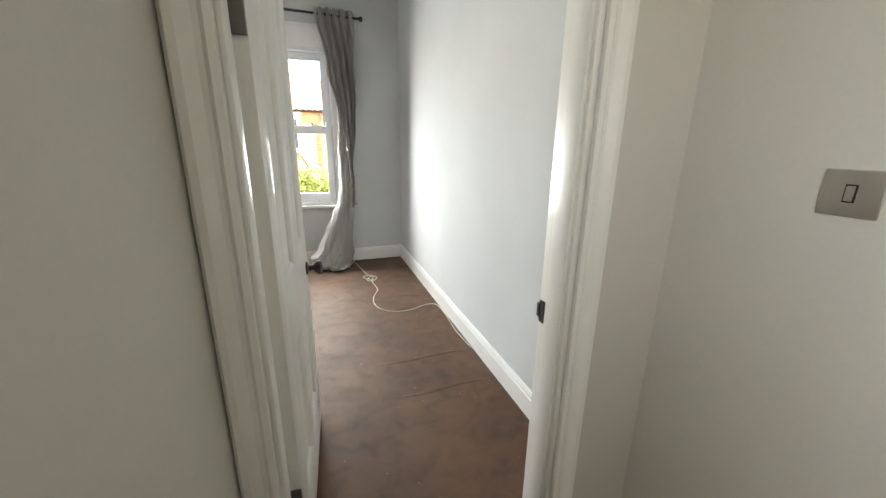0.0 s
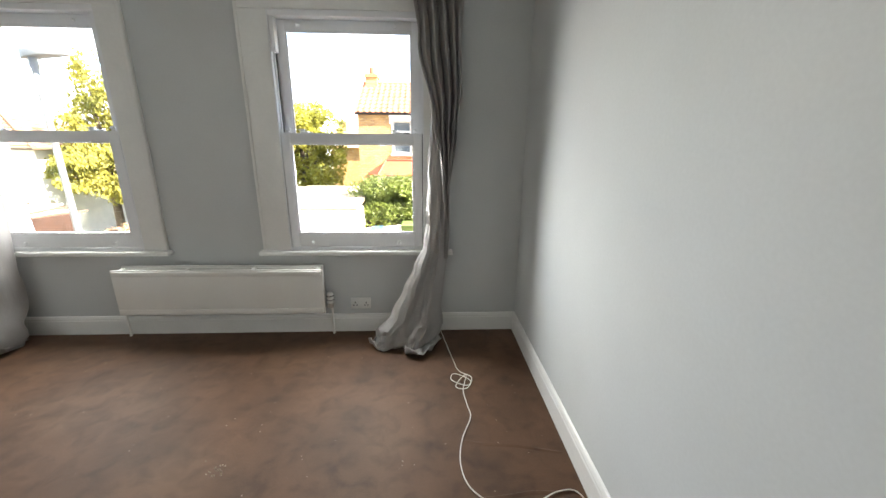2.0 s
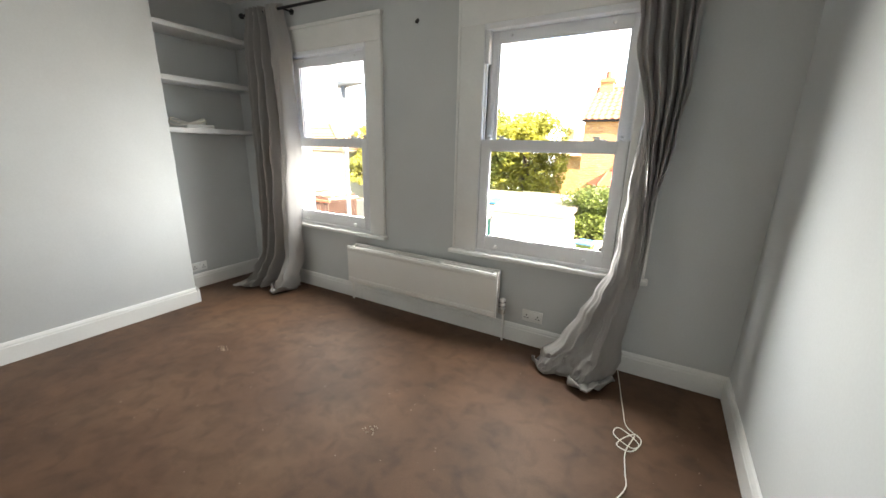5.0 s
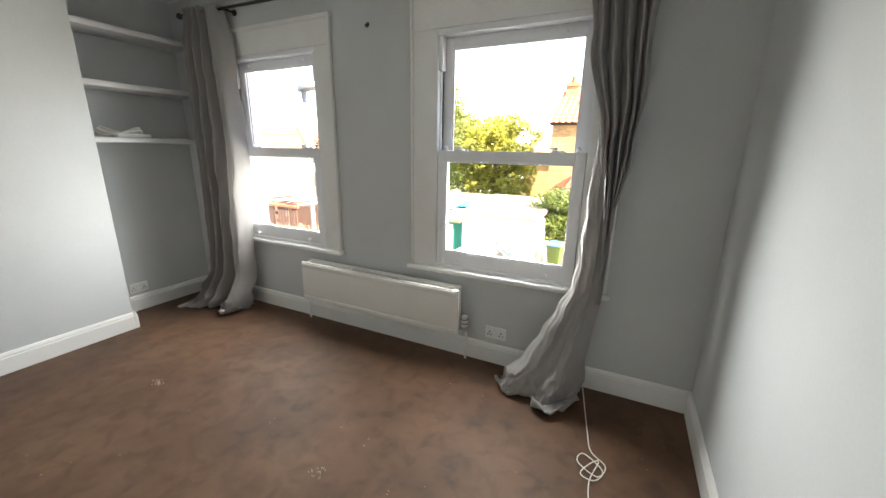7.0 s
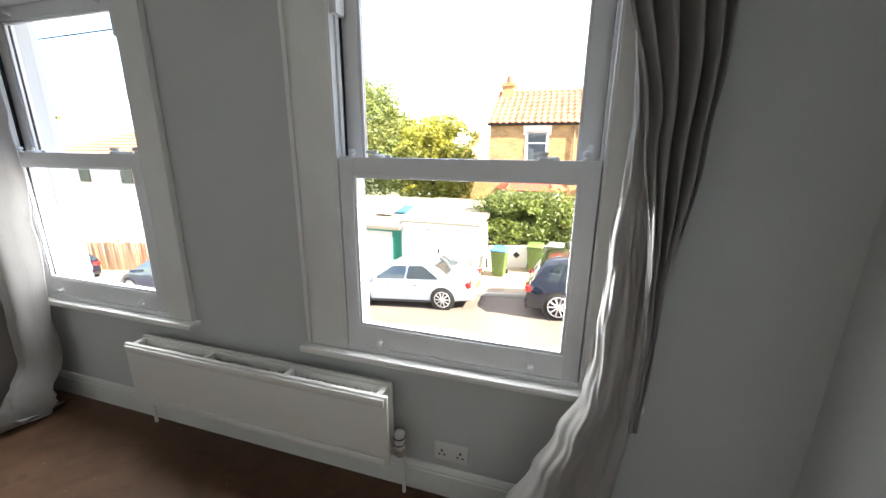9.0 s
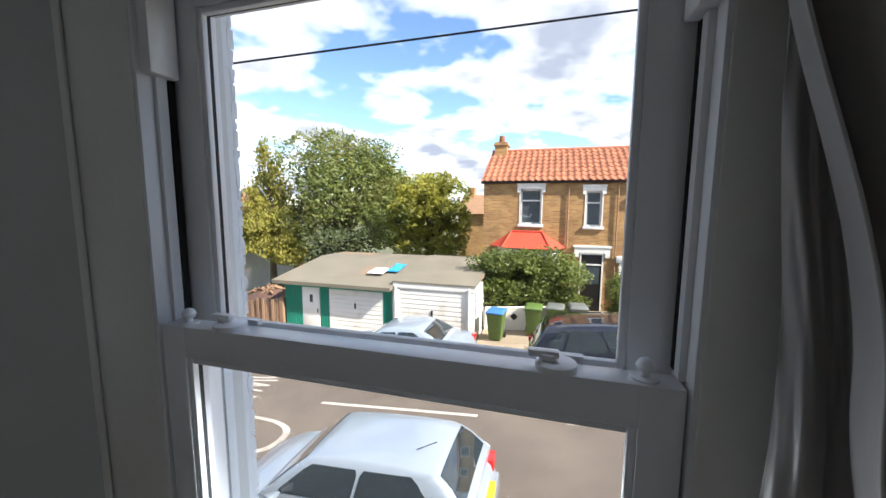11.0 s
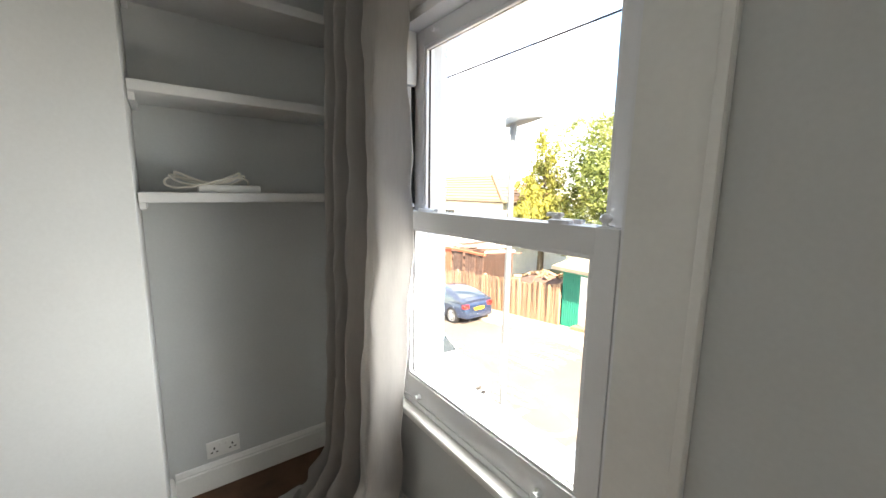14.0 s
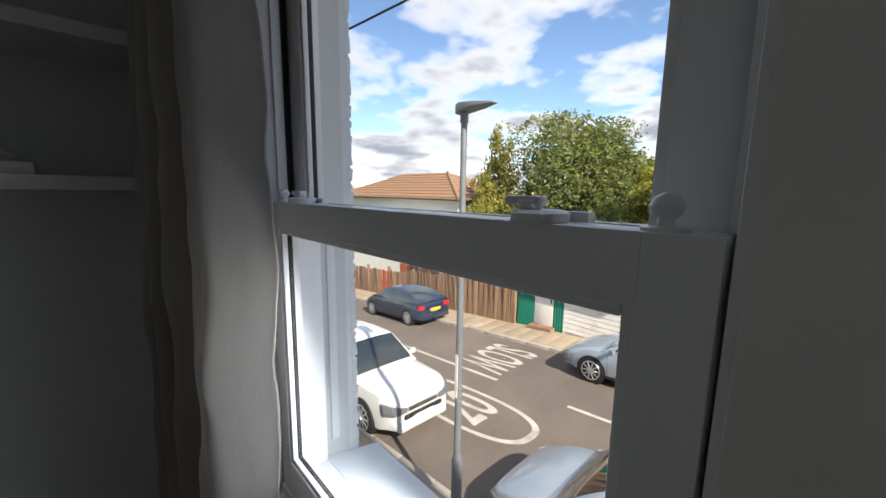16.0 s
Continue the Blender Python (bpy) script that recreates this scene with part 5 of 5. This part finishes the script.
for i, (a, b, c0, d0) in enumerate(openings):
    wn_ = part("window", Mesh().box((a, HY + 0.10, c0), (a + 0.06, HY + 0.17, d0)).box((b - 0.06, HY + 0.10, c0), (b, HY + 0.17, d0)).box((a + 0.06, HY + 0.10, c0), (b - 0.06, HY + 0.17, c0 + 0.07))
               .box((a + 0.06, HY + 0.10, d0 - 0.07), (b - 0.06, HY + 0.17, d0)).box((a + 0.06, HY + 0.10, d0 - 0.5), (b - 0.06, HY + 0.165, d0 - 0.44)), GARW, hs, "white window frame")
    part("pane", Mesh().box((a + 0.05, HY + 0.135, c0 + 0.05), (b - 0.05, HY + 0.145, d0 - 0.05)), WINDARK, wn_, "dark window glass")
    part("blind", Mesh().box((a + 0.05, HY + 0.2, (c0 + d0) / 2 - 0.35), (b - 0.05, HY + 0.21, d0)), BLIND, wn_)
    part("sill", Mesh().box((a - 0.10, HY - 0.09, c0 - 0.11), (b + 0.10, HY + 0.12, c0)), GARW, wn_, bevel=0.01)
    part("lintel", Mesh().box((a - 0.14, HY - 0.05, d0), (b + 0.14, HY + 0.04, d0 + 0.24)).box((a - 0.16, HY - 0.08, d0 + 0.17), (b + 0.16, HY + 0.04, d0 + 0.25)).box((a - 0.14, HY - 0.06, d0 - 0.13), (a, HY + 0.04, d0)).box((b, HY - 0.06, d0 - 0.13), (b + 0.14, HY + 0.04, d0)), GARW, wn_, "white moulded lintel")
    part("surround", Mesh().box((a - 0.05, HY - 0.02, c0), (a, HY + 0.12, d0)).box((b, HY - 0.02, c0), (b + 0.05, HY + 0.12, d0)), GARW, wn_)
fd = part("front_door", Mesh().box((0.30, HY - 0.02, -2.75), (1.08, HY + 0.02, -0.34)), BLACKM, hs, "black glazed front door")
part("frame", Mesh().box((0.24, HY - 0.04, -2.8), (0.30, HY + 0.02, -0.30)).box((1.08, HY - 0.04, -2.8), (1.14, HY + 0.02, -0.30)).box((0.30, HY - 0.04, -0.34), (1.08, HY + 0.02, -0.28)).box((0.30, HY - 0.035, -0.78), (1.08, HY + 0.0, -0.72)), GARW, fd)
part("glass_panel", Mesh().box((0.38, HY - 0.032, -1.55), (1.0, HY - 0.021, -0.85)), WINDARK, fd)
part("lintel", Mesh().box((0.02, HY - 0.09, -0.28), (1.36, HY + 0.03, -0.05)).box((-0.04, HY - 0.12, -0.05), (1.42, HY + 0.03, 0.03)).box((0.02, HY - 0.10, -0.45), (0.20, HY + 0.03, -0.28)).box((1.18, HY - 0.10, -0.45), (1.36, HY + 0.03, -0.28)), GARW, fd, "white moulded hood")
# bay window with red tiled hip roof
bay = part("bay_window", Mesh().prism([(-3.15, HY), (-2.75, HY - 0.65), (-1.0, HY - 0.65), (-0.55, HY)], "z", -4.0, -0.10), STUCCO, hs, "white bay window")
part("bay_roof", Mesh().add([(-3.45, HY, -0.08), (-2.85, HY - 0.88, -0.08), (-0.92, HY - 0.88, -0.10), (-0.28, HY, -0.10), (-2.55, HY, 0.52), (-1.30, HY, 0.52)],
                            [(0, 1, 4), (1, 2, 5, 4), (2, 3, 5), (0, 4, 5, 3), (0, 3, 2, 1)]), REDROOF, bay, "red tiled bay roof")
for (xa, ya, za), (xb, yb, zb_) in (((-2.85, HY - 0.88, -0.07), (-2.55, HY, 0.54)), ((-0.92, HY - 0.88, -0.09), (-1.30, HY, 0.54)), ((-2.55, HY - 0.01, 0.54), (-1.30, HY - 0.01, 0.54))):
    part("ridge", Mesh().tube([(xa, ya, za), (xb, yb, zb_)], 0.045, 8), REDROOF, bay)
for xa, xb in ((-2.62, -2.1), (-2.02, -1.55), (-1.47, -1.08)):
    part("pane", Mesh().box((xa, HY - 0.665, -1.9), (xb, HY - 0.645, -0.35)), WINDARK, bay)
gwin = part("ground_window", Mesh().box((1.72, HY - 0.10, -2.3), (4.1, HY + 0.02, -0.62)), GARW, hs, "white ground floor window")
for xa in (1.95, 2.72, 3.45):
    part("pane", Mesh().box((xa, HY - 0.115, -2.1), (xa + 0.55, HY - 0.095, -0.80)), WINDARK, gwin)
part("lintel", Mesh().box((1.6, HY - 0.14, -0.62), (4.25, HY + 0.02, -0.36)), GARW, gwin, bevel=0.02)
part("alarm_box", Mesh().box((1.86, HY - 0.09, 1.68), (2.12, HY, 1.98)), GARW, hs, "white alarm box", bevel=0.02)
part("gutter", Mesh().tube([(hx0 - 0.1, HY - 0.12, ez - 0.02), (hx1, HY - 0.12, ez - 0.02)], 0.06, 8), BLACK, hs, "black gutter")
part("downpipe", Mesh().tube([(-0.30, HY - 0.06, ez), (-0.30, HY - 0.06, -0.1)], 0.035, 8), BROWNT, hs)
part("downpipe", Mesh().tube([(1.55, HY - 0.06, ez), (1.55, HY - 0.06, -2.7)], 0.03, 8), BROWNT, hs)
roof_len = 1.62 / math.sin(math.atan2(1.62, 2.95))
rfb = part("roof", Mesh().prism([(HY - 0.15, ez - 0.01), (HY + 2.8, ez + 1.60), (HY + 5.75, ez - 0.01), (HY + 5.75, ez - 0.07), (HY + 2.8, ez + 1.54), (HY - 0.15, ez - 0.07)], "x", hx0 - 0.10, hx1), REDTILE, hs, "orange pantile roof")
tl = Mesh()
tp_ = [(0.0, 0.010), (0.06, 0.006), (0.12, 0.012), (0.18, 0.045), (0.24, 0.058), (0.30, 0.045), (0.345, 0.014)]
tl.loft([[(u * 0.76, y, h + e) for u, h in tp_] + [(u * 0.76, y, h + e - 0.018) for u, h in reversed(tp_)] for y, e in ((0.0, 0.022), (0.43, 0.0))])
tile_me = tl.data("roof_tile", REDTILE)
slope_a = math.degrees(math.atan2(1.61, 2.95))
for j in range(8):
    for i in range(37):
        o = part("tile", tile_me, None, rfb)
        o.matrix_world = Matrix.Translation((hx0 - 0.10 + i * 0.262, HY - 0.18, ez - 0.005)) @ pose(0, 0, 0, slope_a, 0, 0) @ Matrix.Translation((0, j * 0.418, 0.0))
part("ridge_tile", Mesh().tube([(hx0 - 0.1, HY + 2.8, ez + 1.62), (hx1, HY + 2.8, ez + 1.62)], 0.10, 8), REDTILE, rfb)
ch = part("chimney", Mesh().box((hx0 + 0.08, HY + 2.3, ez + 0.9), (hx0 + 0.66, HY + 3.2, ez + 2.02)).box((hx0 + 0.03, HY + 2.25, ez + 1.86), (hx0 + 0.71, HY + 3.25, ez + 1.95)), BRICK, hs, "brick chimney stack")
part("chimney_pot", Mesh().tube([(hx0 + 0.37, HY + 2.7, ez + 2.0), (hx0 + 0.37, HY + 2.7, ez + 2.36)], [0.15, 0.12], 12), REDTILE, ch, "clay chimney pot", smooth=True)
part("aerial", Mesh().tube([(hx0 + 0.1, HY + 2.5, ez + 1.9), (hx0 + 0.1, HY + 2.5, ez + 2.62)], 0.012, 5).tube([(hx0 - 0.2, HY + 2.5, ez + 2.55), (hx0 + 0.35, HY + 2.5, ez + 2.6)], 0.012, 5), LAMPG, ch)

gw = thing("garden_wall", (0, 0, 0), "low white rendered front garden wall with black diamond", "garden wall")
part("wall", strip(-3.2, -0.6, 12.98, 13.14, 0.0, 0.95), STUCCO, gw)
part("wall", strip(1.4, 9.0, 12.4, 12.56, 0.0, 0.75), STUCCO, gw)
part("diamond", Mesh().add([(-2.25, 12.97, -2.42), (-2.11, 12.97, -2.28), (-1.97, 12.97, -2.42), (-2.11, 12.97, -2.56), (-2.25, 12.99, -2.42), (-2.11, 12.99, -2.28), (-1.97, 12.99, -2.42), (-2.11, 12.99, -2.56)],
                           [(0, 1, 2, 3), (7, 6, 5, 4), (0, 4, 5, 1), (1, 5, 6, 2), (2, 6, 7, 3), (3, 7, 4, 0)]), BLACK, gw)


def wheelie_bin(x, y, lid, body, label):
    b_ = thing("wheelie_bin", (x, y, gz(x) + 0.09), label, "wheelie bin", "wheelie bins", rz=random.Random(int(x * 7)).uniform(-8, 8))
    part("body", Mesh().loft([[(-w, -d, z), (w, -d, z), (w, d, z), (-w, d, z)] for w, d, z in ((0.20, 0.23, 0.04), (0.27, 0.32, 0.92), (0.29, 0.34, 0.93), (0.29, 0.34, 0.98))]), body, b_, bevel=0.01)
    part("lid", Mesh().loft([[(-w, -d, z), (w, -d, z), (w, d, z), (-w, d, z)] for w, d, z in ((0.30, 0.36, 0.982), (0.30, 0.36, 1.02), (0.24, 0.28, 1.07))]), lid, b_, "bin lid", bevel=0.01)
    part("handle", Mesh().tube([(-0.2, 0.38, 1.0), (0.2, 0.38, 1.0)], 0.018, 8), BLACK, b_)
    for s in (-1, 1):
        part("wheel", Mesh().tube([(s * 0.22, 0.26, 0.1), (s * 0.28, 0.26, 0.1)], 0.1, 12), BLACK, b_)


wheelie_bin(-2.62, 12.0, BINBLUE, BINGREEN, "green wheelie bin with blue lid")
wheelie_bin(-1.40, 12.55, BINGREEN, BINGREEN, "green wheelie bin by the garden wall")
wheelie_bin(-0.68, 12.55, BINGREY, BINGREEN, "green wheelie bin with grey lid")
wheelie_bin(0.05, 12.55, BINGREY, BINGREY, "grey wheelie bin by the hedge")

# ---- the white house down the hill ----
wh = thing("white_house", (0, 0, 0), "white rendered house with brown hipped tile roof", "house")
wx0, wx1, wy0, wy1, we, wr = -39.0, -21.6, 19.0, 27.0, 1.0, 3.15
part("wall", Mesh().box((wx0, wy0, -8), (wx1, wy1, we)), STUCCO, wh, "white stucco wall")
part("roof", Mesh().add([(wx0 - 0.6, wy0 - 0.6, we - 0.1), (wx1 + 0.6, wy0 - 0.6, we - 0.1), (wx1 + 0.6, wy1 + 0.6, we - 0.1), (wx0 - 0.6, wy1 + 0.6, we - 0.1), (-33.5, 23, wr), (-27.0, 23, wr)],
                        [(0, 1, 5, 4), (1, 2, 5), (2, 3, 4, 5), (3, 0, 4), (3, 2, 1, 0)]), BROWNT, wh, "brown hipped tile roof")
rows_m = Mesh()
for k in range(9):
    u = (k + 0.5) / 9.5
    rows_m.tube([(wx0 - 0.6 + (5.5 + 0.6) * u, wy0 - 0.6 + 4.6 * u, we - 0.07 + (wr - we + 0.1) * u), (wx1 + 0.6 - 6.0 * u, wy0 - 0.6 + 4.6 * u, we - 0.07 + (wr - we + 0.1) * u)], 0.035, 5)
    rows_m.tube([(wx1 + 0.6 - 6.0 * u, wy0 - 0.6 + 4.6 * u, we - 0.07 + (wr - we + 0.1) * u), (wx1 + 0.6 - 6.0 * u, wy1 + 0.6 - 4.6 * u, we - 0.07 + (wr - we + 0.1) * u)], 0.035, 5)
part("tile_courses", rows_m, BROWNT, wh)
part("hip", Mesh().tube([(wx1 + 0.6, wy0 - 0.6, we - 0.05), (-27, 23, wr + 0.05)], 0.12, 6), BROWNT, wh)
part("gutter", Mesh().tube([(wx0 - 0.6, wy0 - 0.65, we - 0.12), (wx1 + 0.6, wy0 - 0.65, we - 0.12), (wx1 + 0.65, wy1 + 0.6, we - 0.12)], 0.08, 6), BARK, wh)
for x in (-36, -31.5, -27.9):
    w_ = part("window", Mesh().box((x - 0.6, wy0 - 0.05, -1.1), (x + 0.6, wy0 + 0.02, 0.05)), BARK, wh, "brown window frame")
    part("pane", Mesh().box((x - 0.52, wy0 - 0.06, -1.02), (x - 0.04, wy0 - 0.045, -0.03)), WINDARK, w_)
    part("pane", Mesh().box((x + 0.04, wy0 - 0.06, -1.02), (x + 0.52, wy0 - 0.045, -0.03)), WINDARK, w_)
for y in (20.5, 23.5):
    w_ = part("window", Mesh().box((wx1 - 0.02, y - 0.4, -1.1), (wx1 + 0.05, y + 0.4, 0.05)), BARK, wh, "brown window frame")
    part("pane", Mesh().box((wx1 + 0.045, y - 0.32, -1.02), (wx1 + 0.06, y + 0.32, -0.03)), WINDARK, w_)
part("lean_to", Mesh().prism([(15.2, -8), (15.2, -3.2), (18.99, -1.8), (18.99, -8)], "x", -30.0, -22.8), STUCCO, wh, "cream lean-to")
for fx, fy, fz, fl in ((-9.5, 34, 0.9, 9), (2, 40, 2.0, 12)):
    fh = thing("far_house", (0, 0, 0), "distant brick house with tiled roof", "house", "far houses")
    part("wall", Mesh().box((fx, fy, -8), (fx + fl, fy + 6, fz)), BRICK, fh)
    part("roof", Mesh().prism([(fy - 0.4, fz - 0.1), (fy + 3, fz + 1.7), (fy + 6.4, fz - 0.1)], "x", fx - 0.2, fx + fl + 0.2), BROWNT, fh)
    part("chimney", Mesh().box((fx + 0.3, fy + 2.5, fz + 0.8), (fx + 1.0, fy + 3.5, fz + 2.4)), BRICK, fh)

# ---- trees and hedges ----


def leaves(name, blobs, count, size, material, parent, seed, droop=0.0, shell=0.62, gap=-0.22):
    """A crown of many small leaf blades scattered through lumpy volumes."""
    r = random.Random(seed)
    vs, fs = [], []
    tot = sum(b[3] * b[4] * b[5] for b in blobs)
    for cx, cy, cz, rx, ry, rz_ in blobs:
        for _ in range(int(count * rx * ry * rz_ / tot)):
            d = Vector((r.gauss(0, 1), r.gauss(0, 1), r.gauss(0, 1))).normalized()
            k = shell + (1 - shell) * r.random() ** 0.6 if r.random() < 0.8 else r.random()
            p = Vector((cx + d.x * rx * k, cy + d.y * ry * k, cz + d.z * rz_ * k))
            n_ = noise.noise(p * (0.9 / max(0.4, size * 5)))
            p += d * n_ * 0.5 * min(rx, rz_)
            if noise.noise(p * 1.3 + Vector((seed, 0, 0))) < gap:
                continue
            a = Vector((r.uniform(-1, 1), r.uniform(-1, 1), r.uniform(-0.6, 0.6) - droop)).normalized() * size * r.uniform(0.6, 1.3)
            b = a.orthogonal().normalized() * size * r.uniform(0.3, 0.6)
            b.rotate(Euler((r.uniform(-1, 1), r.uniform(-1, 1), r.uniform(-1, 1))))
            o = len(vs)
            vs += [p - a, p + b, p + a, p - b]
            fs.append((o, o + 1, o + 2, o + 3))
    me = bpy.data.meshes.new(name)
    me.from_pydata([tuple(v) for v in vs], [], fs)
    me.materials.append(material)
    return part(name, me, None, parent)


def tree(x, y, label, top, crown, count, size, material, seed, trunk_r=0.22, droop=0.0, conifer=False):
    base = ground_z(x, y)
    t_ = thing("tree", (x, y, base), label, "tree")
    hgt = top - base
    r = random.Random(seed)
    tr = Mesh().tube([(0, 0, -0.2), (0.05, 0, hgt * 0.25), (-0.05, 0.08, hgt * 0.5), (0, 0, hgt * 0.85)], [trunk_r * 1.3, trunk_r, trunk_r * 0.7, trunk_r * 0.15], 9)
    part("trunk", tr, BARK, t_, smooth=True)
    blobs = []
    if conifer:
        for i in range(17):
            u = i / 16
            z = hgt * (0.24 + 0.74 * u)
            w = crown * (1 - u) ** 0.75 * r.uniform(0.8, 1.15) + 0.15
            for k in range(5):
                a = r.uniform(0, 6.28)
                blobs.append((w * 0.55 * math.cos(a), w * 0.55 * math.sin(a), z, w * 0.55, w * 0.55, hgt * 0.055))
    else:
        for i in range(26):
            a, e, q = r.uniform(0, 6.28), r.uniform(-0.55, 1.0), r.uniform(0.45, 0.78)
            c = Vector((math.cos(a) * math.cos(e) * crown * q, math.sin(a) * math.cos(e) * crown * q, hgt * 0.60 + math.sin(e) * hgt * 0.36 * q * 1.15))
            s = crown * r.uniform(0.28, 0.42)
            blobs.append((*c, s, s, s * 0.78))
        blobs.append((0, 0, hgt * 0.6, crown * 0.62, crown * 0.62, hgt * 0.27))
        for i in range(9):
            a = 6.2832 * i / 9 + r.uniform(-0.3, 0.3)
            blobs.append((math.cos(a) * crown * 0.6, math.sin(a) * crown * 0.6, hgt * r.uniform(0.30, 0.42), crown * 0.34, crown * 0.34, crown * 0.30))
        lm = Mesh()
        for b in blobs[:12]:
            lm.tube([(0, 0, hgt * 0.3), (b[0] * 0.4, b[1] * 0.4, hgt * 0.3 + (b[2] - hgt * 0.3) * 0.6), b[:3]], [trunk_r * 0.5, trunk_r * 0.3, 0.03], 6)
        part("limbs", lm, BARK, t_, smooth=True)
    leaves("crown", blobs, count, size, material, t_, seed, droop)


tree(-15.2, 23.5, "large spreading maple with dark green crown", 7.7, 4.6, 30000, 0.15, LEAF1, 21, 0.35)
tree(-19.3, 20.6, "tall golden-green drooping conifer", 6.3, 2.5, 18000, 0.13, LEAF2, 22, 0.2, 0.9, True)
tree(-8.1, 21.0, "yellow-green rounded garden tree", 4.1, 2.7, 24000, 0.13, LEAF3, 23, 0.2)
tree(-12.5, 28.0, "dark green tree behind the garden", 5.2, 4.0, 9000, 0.2, LEAF1, 24, 0.25)
tree(-33.0, 13.4, "small ochre-leaved tree by the fence", 0.4, 2.0, 8000, 0.13, LEAF2, 25, 0.14)
tree(-45.0, 18.3, "tall green street tree far down the hill", 8.2, 4.3, 16000, 0.24, LEAF1, 26, 0.25)
tree(-12.8, 18.6, "dark garden shrub behind the garages", 0.6, 2.2, 7000, 0.13, DARKLEAF, 27, 0.12)


def hedge(x0, x1, y0, y1, z0, z1, label, count, seed):
    h_ = thing("hedge", ((x0 + x1) / 2, (y0 + y1) / 2, gz((x0 + x1) / 2) + 0.09), label, "hedge", "front hedges")
    r = random.Random(seed)
    cx, cy, cz = h_.location
    st = Mesh()
    for i in range(7):
        x = (x0 - cx) * 0.8 + (x1 - x0) * 0.8 * i / 6
        st.tube([(x, 0, 0), (x + 0.1, 0.1, (z1 - cz) * 0.7)], [0.04, 0.015], 6)
    part("stems", st, BARK, h_)
    bl = []
    for i in range(64):
        x = r.uniform(x0 + 0.45, x1 - 0.45)
        u = (x - x0) / (x1 - x0)
        zt = z1 - 0.45 * abs(u - 0.45) ** 1.5 * 2
        bl.append((x - cx, r.uniform(y0 + 0.4, y1 - 0.4) - cy, r.uniform(z0 + 0.3, zt - 0.35) - cz, 0.62, 0.55, 0.5))
    leaves("foliage", bl, count, 0.065, HEDGE, h_, seed, 0, 0.5, -0.5)


hedge(-3.95, 0.35, 13.15, 14.75, -2.3, 0.02, "dense glossy green garden hedge over a low wall", 46000, 31)
hedge(1.2, 2.6, 13.4, 14.9, -2.8, -0.75, "clipped green shrub by the front door", 9000, 32)
hedge(2.8, 9.0, 12.6, 13.6, -2.6, -0.95, "low green front hedge", 16000, 33)

# small kerb stones and paving slabs nearest the window
kst = {}
for i in range(44):
    x = -14.0 + i * 0.915
    if x > 24:
        break
    for par, y0, y1, tag in ((kerb_n, 3.302, 3.45, "n"), (kerb_f, 10.0, 10.148, "f")):
        if tag not in kst:
            kst[tag] = Mesh().box((0, y0, -0.2), (0.905, y1, 0.10)).data("kerb_stone_" + tag, KERB, True, 0.012)
        o = part("kerb_stone", kst[tag], None, par)
        o.matrix_world = on_street(x, 0)
slab = Mesh().box((0, 0, 0), (0.59, 0.59, 0.012)).data("paving_slab", PAVE, True, 0.005)
pn_ob, pf_ob = bpy.data.objects["pavement_near"], bpy.data.objects["pavement_far"]
for i in range(26):
    for j in range(4):
        o = part("paving_slab", slab, None, pn_ob)
        o.matrix_world = on_street(-12.6 + i * 0.6, 0.88 + j * 0.6, 0, 0.084 + 0.003 * ((i * 7 + j * 5) % 3) / 3)
    for j in range(2):
        o = part("paving_slab", slab, None, pf_ob)
        o.matrix_world = on_street(-13.0 + i * 0.6, 10.2 + j * 0.6, 0, 0.084 + 0.003 * ((i * 5 + j * 3) % 3) / 3)
